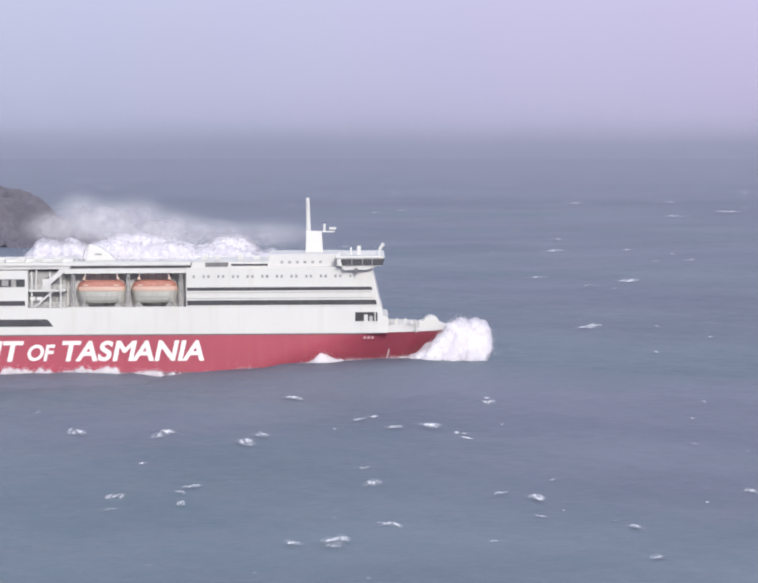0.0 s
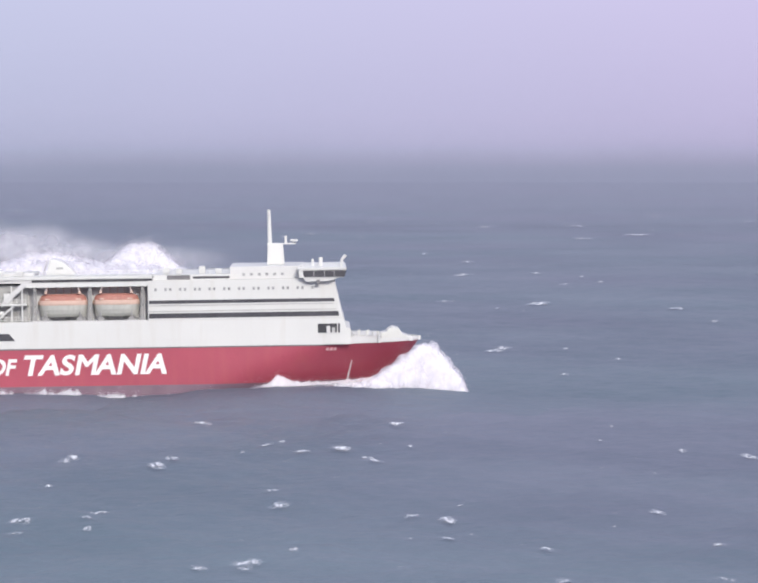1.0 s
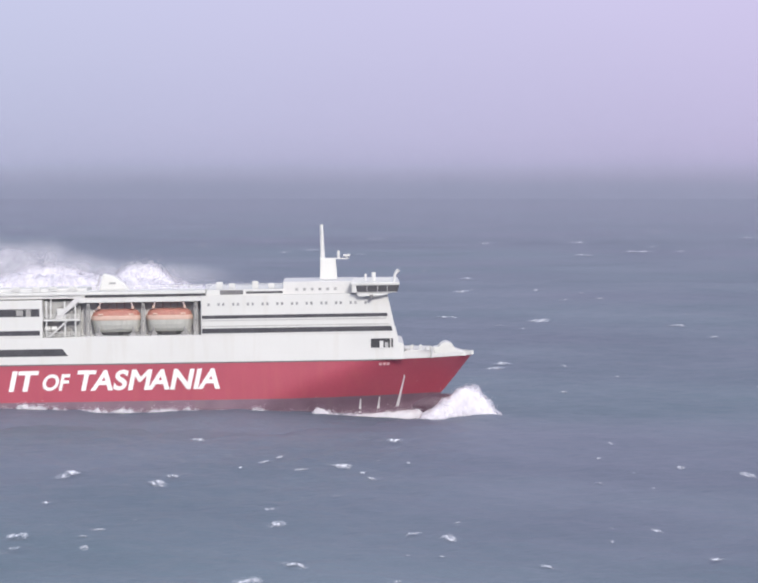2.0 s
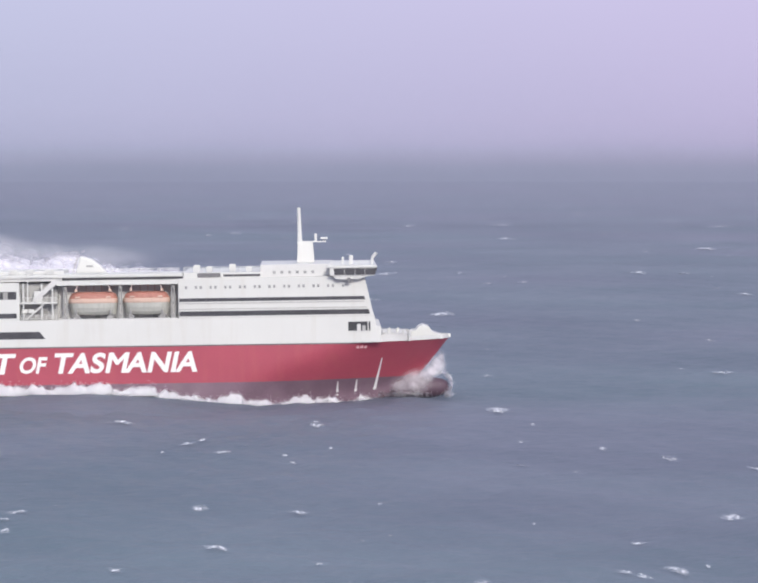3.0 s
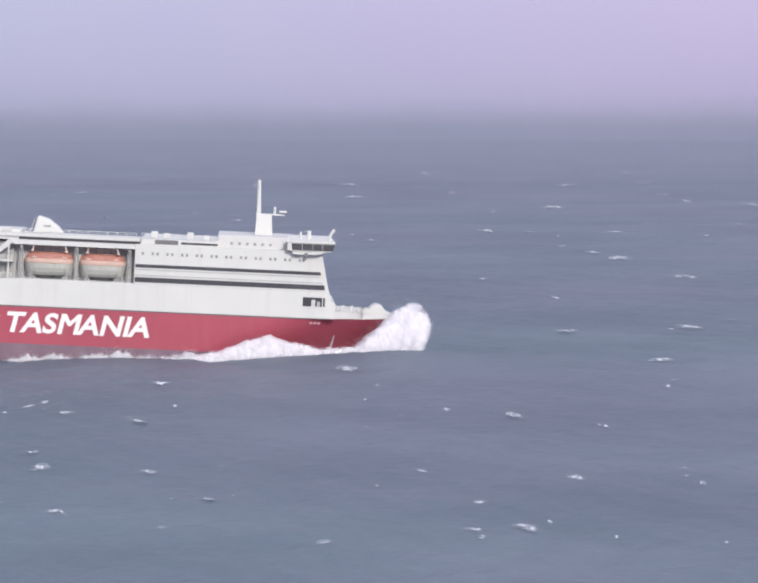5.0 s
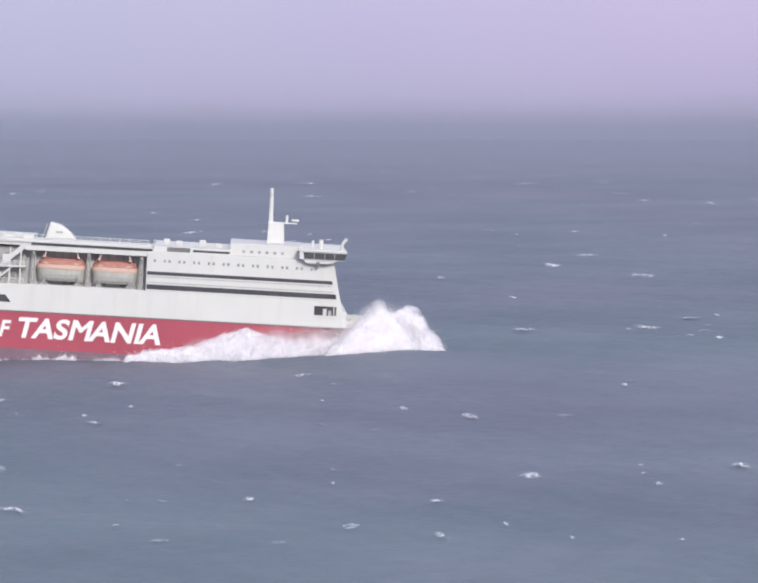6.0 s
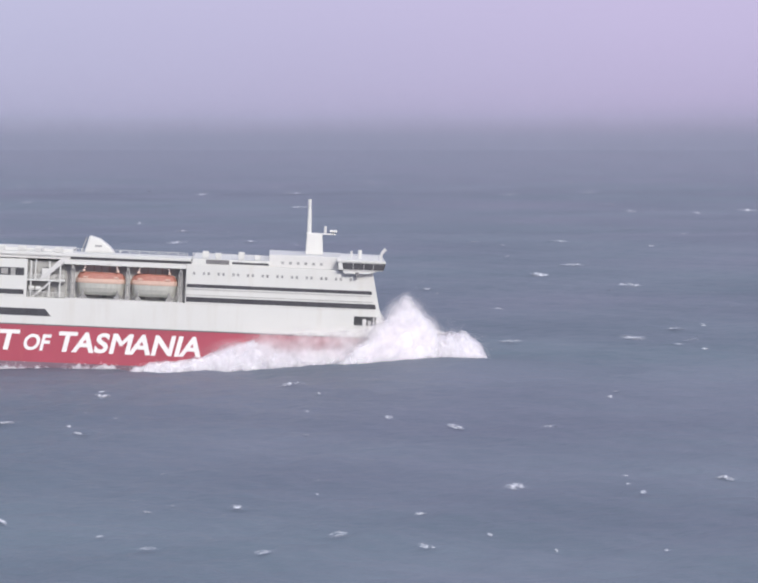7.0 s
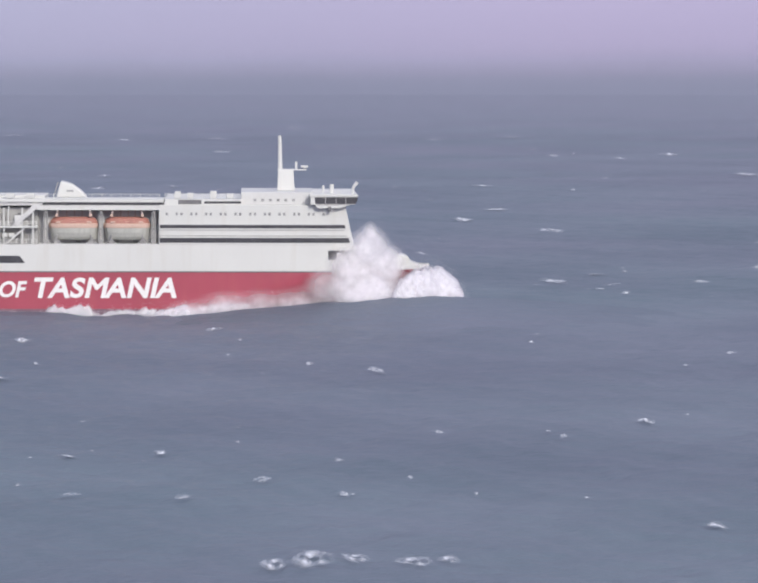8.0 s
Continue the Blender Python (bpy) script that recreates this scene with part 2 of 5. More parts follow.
def sea_material():
    m = bpy.data.materials.new("sea_water")
    m.use_nodes = True
    n, l = m.node_tree.nodes, m.node_tree.links
    b = n["Principled BSDF"]
    b.inputs["Roughness"].default_value, b.inputs["IOR"].default_value = 0.50, 1.33
    where = n.new("ShaderNodeTexCoord")
    patch = n.new("ShaderNodeTexNoise")
    patch.inputs["Scale"].default_value, patch.inputs["Detail"].default_value = 0.012, 5
    l.new(where.outputs["Object"], patch.inputs["Vector"])
    ramp = n.new("ShaderNodeValToRGB")
    ramp.color_ramp.elements[0].position, ramp.color_ramp.elements[0].color = 0.35, (0.104, 0.129, 0.171, 1)
    ramp.color_ramp.elements[1].position, ramp.color_ramp.elements[1].color = 0.68, (0.149, 0.171, 0.219, 1)
    l.new(patch.outputs["Fac"], ramp.inputs["Fac"])
    wide, lean, tinted = n.new("ShaderNodeTexNoise"), n.new("ShaderNodeValToRGB"), n.new("ShaderNodeMix")
    wide.inputs["Scale"].default_value, wide.inputs["Detail"].default_value = 0.0045, 3
    lean.color_ramp.elements[0].position, lean.color_ramp.elements[0].color = 0.36, (0.94, 1.04, 0.985, 1)
    lean.color_ramp.elements[1].position, lean.color_ramp.elements[1].color = 0.64, (1.07, 0.985, 1.01, 1)
    tinted.data_type, tinted.blend_type = "RGBA", "MULTIPLY"
    tinted.inputs["Factor"].default_value = 1.0
    l.new(where.outputs["Object"], wide.inputs["Vector"])
    l.new(wide.outputs["Fac"], lean.inputs["Fac"])
    l.new(ramp.outputs["Color"], tinted.inputs["A"])
    l.new(lean.outputs["Color"], tinted.inputs["B"])
    l.new(tinted.outputs["Result"], b.inputs["Base Color"])
    chop, ripple = n.new("ShaderNodeTexNoise"), n.new("ShaderNodeTexNoise")
    turn = n.new("ShaderNodeMapping")
    turn.inputs["Rotation"].default_value, turn.inputs["Scale"].default_value = (0, 0, radians(25)), (0.5, 1.0, 1.0)
    l.new(where.outputs["Object"], turn.inputs["Vector"])
    chop.inputs["Scale"].default_value, chop.inputs["Detail"].default_value = 0.22, 6
    ripple.inputs["Scale"].default_value, ripple.inputs["Detail"].default_value = 1.6, 4
    l.new(turn.outputs["Vector"], chop.inputs["Vector"])
    l.new(turn.outputs["Vector"], ripple.inputs["Vector"])
    one, two = n.new("ShaderNodeBump"), n.new("ShaderNodeBump")
    one.inputs["Distance"].default_value, two.inputs["Distance"].default_value = 1.0, 0.16
    l.new(chop.outputs["Fac"], one.inputs["Height"])
    l.new(ripple.outputs["Fac"], two.inputs["Height"])
    l.new(one.outputs["Normal"], two.inputs["Normal"])
    l.new(two.outputs["Normal"], b.inputs["Normal"])
    return m


def mist_material():
    """The rain haze over the far sea: it glows with the sky's light, dim at the water and bright above."""
    m = bpy.data.materials.new("rain_mist")
    m.use_nodes = True
    n, l = m.node_tree.nodes, m.node_tree.links
    n.remove(n["Principled BSDF"])
    where = n.new("ShaderNodeTexCoord")
    split = n.new("ShaderNodeSeparateXYZ")
    l.new(where.outputs["Object"], split.inputs["Vector"])
    cloud = n.new("ShaderNodeTexNoise")
    cloud.inputs["Scale"].default_value, cloud.inputs["Detail"].default_value = 0.0022, 4
    stretch = n.new("ShaderNodeMapping")
    stretch.inputs["Scale"].default_value = (1, 1, 3)
    l.new(where.outputs["Object"], stretch.inputs["Vector"])
    l.new(stretch.outputs["Vector"], cloud.inputs["Vector"])
    lift = n.new("ShaderNodeMath")
    lift.operation, lift.inputs[1].default_value, lift.inputs[2].default_value = "MULTIPLY_ADD", 60.0, -30.0
    l.new(cloud.outputs["Fac"], lift.inputs[0])
    high = n.new("ShaderNodeMath")
    high.operation = "ADD"
    l.new(split.outputs["Z"], high.inputs[0])
    l.new(lift.outputs[0], high.inputs[1])
    span = n.new("ShaderNodeMapRange")
    span.inputs["From Max"].default_value = 300.0
    l.new(high.outputs[0], span.inputs["Value"])
    ramp = n.new("ShaderNodeValToRGB")
    e = ramp.color_ramp.elements
    e[0].position, e[0].color = 0.0, (0.182, 0.193, 0.272, 1)
    e[1].position, e[1].color = 1.0, (0.393, 0.374, 0.523, 1)
    for at, c in ((0.05, (0.228, 0.231, 0.320)), (0.10, (0.292, 0.284, 0.396)), (0.20, (0.334, 0.318, 0.450)), (0.6, (0.368, 0.351, 0.492))):
        k = e.new(at)
        k.color = (*c, 1)
    l.new(span.outputs["Result"], ramp.inputs["Fac"])
    glow = n.new("ShaderNodeEmission")
    # lens colour cast put into the sky's glow: bluer to the west, pinker to the east
    aside, tint, both = n.new("ShaderNodeMapRange"), n.new("ShaderNodeValToRGB"), n.new("ShaderNodeMixRGB")
    aside.inputs["From Min"].default_value, aside.inputs["From Max"].default_value = -700.0, 700.0
    tint.color_ramp.elements[0].color, tint.color_ramp.elements[1].color = (0.90, 0.985, 0.955, 1), (1.0, 0.94, 0.985, 1)
    both.blend_type, both.inputs[0].default_value = "MULTIPLY", 1.0
    l.new(split.outputs["X"], aside.inputs["Value"])
    l.new(aside.outputs["Result"], tint.inputs["Fac"])
    l.new(ramp.outputs["Color"], both.inputs[1])
    l.new(tint.outputs["Color"], both.inputs[2])
    l.new(both.outputs[0], glow.inputs["Color"])
    glow.inputs["Strength"].default_value = 0.99
    l.new(glow.outputs["Emission"], n["Material Output"].inputs["Surface"])
    return m


SEA, MIST = sea_material(), mist_material()


# ---------------------------------------------------------------- mesh helpers
def mesh_object(name, verts, faces, mat, parent=None, label="", smooth=False):
    me = bpy.data.meshes.new(name)
    me.from_pydata([tuple(v) for v in verts], [], [tuple(f) for f in faces])
    me.materials.append(mat)
    if smooth:
        me.shade_smooth()
    me.update()
    ob = new(name, me)
    if parent:
        ob.parent = parent
    if label:
        ob["label"] = label
    return ob


def part(name, bm, mat, parent=None, label="", smooth=False):
    bmesh.ops.recalc_face_normals(bm, faces=bm.faces)
    me = bpy.data.meshes.new(name)
    bm.to_mesh(me)
    bm.free()
    me.materials.append(mat)
    if smooth:
        me.shade_smooth()
    ob = new(name, me)
    if parent:
        ob.parent = parent
    if label:
        ob["label"] = label
    return ob


def add_prism(bm, outline, y0, y1):
    """A side outline of (x, z) drawn out from y0 to y1."""
    a = [bm.verts.new((x, y0, z)) for x, z in outline]
    b = [bm.verts.new((x, y1, z)) for x, z in outline]
    bm.faces.new(a)
    bm.faces.new(b[::-1])
    for i in range(len(a)):
        j = (i + 1) % len(a)
        bm.faces.new((a[i], b[i], b[j], a[j]))


def prism(name, outline, y0, y1, mat, parent, label="", bevel=0.0):
    bm = bmesh.new()
    add_prism(bm, outline, y0, y1)
    if bevel:
        bmesh.ops.recalc_face_normals(bm, faces=bm.faces)
        bmesh.ops.bevel(bm, geom=list(bm.edges), offset=bevel, segments=2, affect="EDGES", profile=0.5)
    return part(name, bm, mat, parent, label)


def box(name, x0, x1, y0, y1, z0, z1, mat, parent, label="", bevel=0.05):
    return prism(name, [(x0, z0), (x1, z0), (x1, z1), (x0, z1)], y0, y1, mat, parent, label, bevel)


def tube(name, path, r, mat, parent, label="", sides=8, taper=1.0):
    bm = bmesh.new()
    rings = []
    path = [Vector(p) for p in path]
    for i, p in enumerate(path):
        d = (path[min(i + 1, len(path) - 1)] - path[max(i - 1, 0)]).normalized()
        u = d.cross(Vector((0.3, 1, 0.2))).normalized()
        v = d.cross(u)
        k = r * (1 + (taper - 1) * i / (len(path) - 1))
        rings.append([bm.verts.new(p + k * (math.cos(a) * u + math.sin(a) * v)) for a in (2 * math.pi * s / sides for s in range(sides))])
    for a, b in zip(rings, rings[1:]):
        for s in range(sides):
            bm.faces.new((a[s], a[(s + 1) % sides], b[(s + 1) % sides], b[s]))
    bm.faces.new(rings[0][::-1])
    bm.faces.new(rings[-1])
    return part(name, bm, mat, parent, label)


# ---------------------------------------------------------------- sea and sky
SEA_LEVEL = -0.7


def wave(x, y):
    """Height of the sea, for arrays of x and y: a long swell, wind waves across it and short chop."""
    r = np.hypot(x - EYE[0], y - EYE[1])
    calm = 1.0 / (1.0 + (r / 2600.0) ** 2)
    h = 0.30 * np.sin(x * 0.052 + y * 0.030 + 1.3) * np.cos(x * 0.006 - y * 0.011)
    h += 0.28 * np.sin(x * 0.105 - y * 0.085 + 0.6 * np.sin(x * 0.02 + y * 0.03))
    h += 0.26 * np.sin(x * 0.21 + y * 0.19 + 1.1 * np.sin(x * 0.047 - y * 0.035))
    h += 0.17 * np.sin(x * 0.43 - y * 0.27 + 1.4 * np.sin(x * 0.09 + y * 0.075))
    h += 0.10 * np.sin(x * 0.83 + y * 0.52 + 1.6 * np.sin(x * 0.21 - y * 0.15))
    h += 0.06 * np.sin(x * 1.7 - y * 0.9 + 1.8 * np.sin(x * 0.4 + y * 0.3))
    return h * calm + SEA_LEVEL


def build_sea():
    """One sheet from the camera's foot to the mist, finer where the lens looks."""
    fan = np.radians(np.concatenate([np.linspace(-180, -16, 42)[:-1], np.linspace(-16, 16, 401), np.linspace(16, 180, 42)[1:-1]]))
    reach = np.concatenate([np.linspace(20, 260, 12)[:-1], np.geomspace(260, 4800, 620)])
    a, r = np.meshgrid(fan, reach)
    x, y = EYE[0] + r * np.sin(a), EYE[1] + r * np.cos(a)
    z = wave(x, y)
    m, k = a.shape
    verts = np.stack([x.ravel(), y.ravel(), z.ravel()], 1)
    verts = np.vstack([verts, [[EYE[0], EYE[1], 0.0]]])
    i, j = np.meshgrid(np.arange(m - 1), np.arange(k), indexing="ij")
    j2 = (j + 1) % k
    quads = np.stack([i * k + j, i * k + j2, (i + 1) * k + j2, (i + 1) * k + j], -1).reshape(-1, 4)[:, ::-1]
    centre = [(m * k, j, (j + 1) % k)[::-1] for j in range(k)]
    ob = mesh_object("water", verts.tolist(), quads.tolist() + centre, SEA, smooth=True)
    return tagged(ob, "choppy blue-grey open sea under rain haze", "sea", kind="structure")


def build_mist():
    """A round wall of rain haze where the sea ends."""
    verts, faces, k = [], [], 96
    for z in (-20, 60, 160, 320, 700, 1400):
        for s in range(k):
            a = 2 * math.pi * s / k
            verts.append((4750 * math.sin(a), 4750 * math.cos(a), z))
    for row in range(5):
        for s in range(k):
            faces.append((row * k + s, row * k + (s + 1) % k, (row + 1) * k + (s + 1) % k, (row + 1) * k + s))
    ob = mesh_object("backdrop", verts, faces, MIST, smooth=True)
    ob.location = (EYE[0], EYE[1], 0)
    return tagged(ob, "lilac grey rain haze and overcast sky over the sea", "sky", kind="structure")


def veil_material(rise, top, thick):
    """Imitated haze: mostly clear, it glows by itself in the mist's colour; it thickens above the water and thins out
    again higher up.
    """
    m = bpy.data.materials.new("glowing_haze")
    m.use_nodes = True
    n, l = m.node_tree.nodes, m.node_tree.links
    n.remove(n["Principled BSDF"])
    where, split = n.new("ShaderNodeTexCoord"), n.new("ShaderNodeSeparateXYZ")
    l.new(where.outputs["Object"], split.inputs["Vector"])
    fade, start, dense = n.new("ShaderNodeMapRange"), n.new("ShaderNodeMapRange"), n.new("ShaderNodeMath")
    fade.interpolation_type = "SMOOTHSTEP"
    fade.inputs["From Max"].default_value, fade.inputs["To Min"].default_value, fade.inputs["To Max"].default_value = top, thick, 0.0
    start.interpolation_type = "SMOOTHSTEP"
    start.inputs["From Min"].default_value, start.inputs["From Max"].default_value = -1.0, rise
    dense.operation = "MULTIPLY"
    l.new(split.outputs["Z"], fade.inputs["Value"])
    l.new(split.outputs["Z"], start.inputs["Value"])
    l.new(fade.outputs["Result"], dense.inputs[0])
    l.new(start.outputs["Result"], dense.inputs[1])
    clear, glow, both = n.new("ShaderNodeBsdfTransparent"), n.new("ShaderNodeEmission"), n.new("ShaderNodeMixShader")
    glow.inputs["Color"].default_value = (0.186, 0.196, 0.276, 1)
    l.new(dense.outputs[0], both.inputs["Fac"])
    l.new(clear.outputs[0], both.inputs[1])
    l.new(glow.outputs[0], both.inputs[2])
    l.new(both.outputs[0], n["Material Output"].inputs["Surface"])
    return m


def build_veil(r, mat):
    """A far sheet of glowing haze, round the whole place."""
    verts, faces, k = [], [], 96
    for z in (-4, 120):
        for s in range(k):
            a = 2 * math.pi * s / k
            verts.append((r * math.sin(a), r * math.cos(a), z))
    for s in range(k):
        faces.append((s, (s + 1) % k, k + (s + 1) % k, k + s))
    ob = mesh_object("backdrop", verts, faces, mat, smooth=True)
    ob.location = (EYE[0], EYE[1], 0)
    return tagged(ob, "thin grey glowing sheet that imitates haze far out at sea", "rain", kind="structure")


build_sea()
build_mist()
# added glowing sheets, one behind the other, build up the haze with distance
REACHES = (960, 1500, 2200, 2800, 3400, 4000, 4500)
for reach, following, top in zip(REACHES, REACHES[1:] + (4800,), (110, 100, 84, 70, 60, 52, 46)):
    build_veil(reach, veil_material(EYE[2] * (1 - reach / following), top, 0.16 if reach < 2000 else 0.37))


# ---------------------------------------------------------------- foam and spray
LUMP_V = np.array([(1, 0, -0.5), (-0.5, 0.87, -0.5), (-0.5, -0.87, -0.5), (0, 0, 1)], float) * 1.3
LUMP_F = np.array([(0, 2, 1), (0, 1, 3), (1, 2, 3), (2, 0, 3)])


def fleck_mesh(centres, sizes, flat, rng):
    """Vertices and triangles of many small uneven lumps of foam or flying drops."""
    n = len(centres)
    v = LUMP_V[None] * sizes[:, None, None] * rng.uniform(0.6, 1.4, (n, 4, 1))
    v[::2, :, 1:] *= -1                         # every other lump lies the other way up
    turn = rng.uniform(0, 2 * math.pi, n)
    c, s = np.cos(turn)[:, None], np.sin(turn)[:, None]
    x, y, z = v[..., 0] * c - v[..., 1] * s, v[..., 0] * s + v[..., 1] * c, v[..., 2] * flat
    v = np.stack([x, y, z], -1) + centres[:, None, :]
    f = LUMP_F[None] + (np.arange(n) * 4)[:, None, None]
    return v.reshape(-1, 3), f.reshape(-1, 3)


def spray(name, crown, where, seed, label, base=-3.0, size=0.045, drops=6000, lump=1.0, veil=5000, fling=0.6, wisps=(0.55, 1.2), nose=None):
    """Thrown water as one billowing body: crown is its outline as (x, height) from end to end, where(x) gives the middle and half-width across.
    nose: how far the leading end curls over, and between which heights. Fine drops hang thick round its skin and thin out above the crown."""
    rng = np.random.default_rng(seed)
    cx, cz = (np.array(c, float) for c in zip(*crown))
    n, m = int((cx[-1] - cx[0]) / (0.28 * lump)) + 8, 34
    xs = np.linspace(cx[0], cx[-1], n)
    hs = np.interp(xs, cx, cz)
    for _ in range(3):
        hs[1:-1] = 0.25 * hs[:-2] + 0.5 * hs[1:-1] + 0.25 * hs[2:]
    away = Vector((seed * 3.7, seed * 1.3, 0))
    hs = hs + lump * np.array([0.4 * noise.fractal(Vector((x / (3.2 * lump), 0, 0)) + away, 0.8, 2.1, 4) - 0.8 / max(1.0, lump) for x in xs])
    verts, outs = [], []
    for x, h in zip(xs, hs):
        mid, wide = where(x)
        for a in np.linspace(0, math.pi, m):
            s = math.sin(a) ** 0.75
            p = Vector((x, mid - wide * math.cos(a), base + (h - base) * s))
            d = Vector((0.15, -math.cos(a), s * 0.6))
            if nose:
                curl, low, high = nose
                lead = min(1.0, max(0.0, 1 - (cx[-1] - x) / 7.0))
                p.x -= curl * lead * min(1.3, max(0.0, (high - p.z) / (high - low))) ** 1.6
                d.x += 1.2 * lead * lead
            d.normalize()
            q = p / (2.6 * lump)
            k = 0.42 * noise.fractal(q * 0.7 + away, 0.9, 2.1, 2) + 0.03 * noise.fractal(q * 4 + away, 0.9, 2.1, 2)
            p = p + d * k * lump * (0.35 + 0.65 * s)
            verts.append(p[:])
            outs.append(d[:])
    i, j = np.meshgrid(np.arange(n - 1), np.arange(m - 1), indexing="ij")
    faces = np.stack([i * m + j, i * m + j + 1, (i + 1) * m + j + 1, (i + 1) * m + j], -1).reshape(-1, 4).tolist()
    faces += [list(range(m)), list(range((n - 1) * m, n * m))[::-1]]
    body = np.array(faces[:-2])
    skin, outs = np.array(verts), np.array(outs)
    pick = np.where(rng.random(drops) < 0.5, rng.integers(0, len(skin), drops), rng.integers(0, n, drops) * m + rng.integers(9, 26, drops))
    far = lump * fling * (0.25 + np.abs(rng.normal(0, 0.8, drops)) + np.where(rng.random(drops) < 0.25, rng.exponential(1.2, drops), 0))[:, None]
    pts = skin[pick] + outs[pick] * far * 0.7 + rng.normal(0, 1, (drops, 3)) * far * 0.4 + np.array([0, 0, 0.3]) * far
    sizes = size * lump * rng.uniform(0.5, 1.2, drops)
    if veil:
        pick = rng.integers(0, n, veil)
        lift = rng.exponential(0.9 * lump, veil)
        ray = 0.5 + 0.5 * np.sin(xs[pick] * 2.3 / lump + seed) + 0.6 * np.sin(xs[pick] * 0.9 / lump + 2 * seed) ** 2
        mids = np.array([where(x)[0] for x in xs])[pick]
        more = np.stack([xs[pick] + rng.normal(0, 0.5, veil) * lump - 0.3 * lift, mids + rng.normal(0, 0.8, veil), hs[pick] - 0.6 + lift * ray], 1)
        pts, sizes = np.vstack([pts, more]), np.concatenate([sizes, size * lump * rng.uniform(0.4, 0.9, veil)])
    v, f = fleck_mesh(pts, sizes, 0.9, rng)
    solid = len(faces)
    faces += (f + len(verts)).tolist()
    loose, verts = len(faces), np.vstack([skin, v])
    ends = np.clip(np.minimum(skin[:, 0] - cx[0], cx[-1] - skin[:, 0]) / (2.5 * lump), 0, 1)
    for wisp in wisps:
        # thin blown mist round the body
        gust = np.array([noise.fractal(Vector(p) / (2.4 * lump) + away * 2, 0.9, 2.1, 3) for p in skin])
        shell = skin + outs * (wisp * lump * ends * (0.75 + 0.6 * gust))[:, None]
        faces += (body + len(verts)).tolist()
        verts = np.vstack([verts, shell])
    ob = mesh_object(name, verts.tolist(), faces, FOAM, smooth=True)
    ob.data.materials.append(DROPS)
    ob.data.materials.append(WISP)
    which = np.zeros(len(faces), dtype=np.int32)
    which[solid:loose], which[loose:] = 1, 2
    ob.data.polygons.foreach_set("material_index", which)
    return tagged(ob, label, "sea spray", kind="stuff")


def mist_cloud(name, puffs, where, seed, label, layers=2, most=0.8, step=0.35, count=500, size=0.04, gusts=3.0):
    """Blown spray with no solid body: billowing sheets, one behind the other, thickest in their puffs and thinning out to nothing, with loose drops among them."""
    rng = np.random.default_rng(seed)
    puff = np.array(puffs, float)
    x0, x1 = (puff[:, 0] - 2.6 * puff[:, 2]).min(), (puff[:, 0] + 2.6 * puff[:, 2]).max()
    z0, z1 = (puff[:, 1] - 2.6 * puff[:, 3]).min(), (puff[:, 1] + 2.6 * puff[:, 3]).max()
    xs, zs = np.linspace(x0, x1, int((x1 - x0) / step) + 2), np.linspace(z0, z1, int((z1 - z0) / step) + 2)
    verts, faces = [], []
    k = len(zs)
    for layer in range(layers):
        first = len(verts)
        for x in xs:
            mid, wide = where(x)
            for z in zs:
                billow = noise.fractal(Vector((x / gusts, z / gusts - 0.25 * x / gusts, seed + 5.3 * layer)) * 0.8, 0.9, 2.1, 3)
                verts.append((x, mid - wide * (0.9 - 0.9 * layer / max(1, layers - 1)) + 0.13 * gusts * billow, z))
        faces += [(first + i * k + j, first + (i + 1) * k + j, first + (i + 1) * k + j + 1, first + i * k + j + 1) for i in range(len(xs) - 1) for j in range(k - 1)]
    sheets = len(faces)
    pick = rng.choice(len(puff), count, p=puff[:, 4] / puff[:, 4].sum())
    x = puff[pick, 0] + rng.normal(0, 1, count) * puff[pick, 2]
    z = puff[pick, 1] + rng.normal(0, 1, count) * puff[pick, 3]
    across = np.array([where(a) for a in x])
    v, f = fleck_mesh(np.stack([x, across[:, 0] + rng.normal(0, 0.5, count) * across[:, 1], z], 1), size * rng.uniform(0.5, 1.2, count), 0.9, rng)
    faces += (f + len(verts)).tolist()
    ob = mesh_object(name, verts + v.tolist(), faces, sheet_material(puffs, most, gusts), smooth=True)
    ob.data.materials.append(DROPS)
    ob.data.polygons.foreach_set("material_index", np.where(np.arange(len(faces)) < sheets, 0, 1).astype(np.int32))
    return tagged(ob, label, "sea spray", kind="stuff")


def round_bow(x):
    """The band of water round the bow: close along the hull, then ahead of the stem."""
    out = half_beam(x, 9.0) if x < 27 else half_beam(27, 9.0) * max(0.0, 1 - (x - 27) / 7.0)
    return -out - 1.9, 2.0 + 1.6 * min(1, max(0, (x - 14) / 14))


def along_side(x):
    return -half_beam(x, 8.0) - 1.0, 1.0


def on_reef(x):
    return 0.0, 5.0


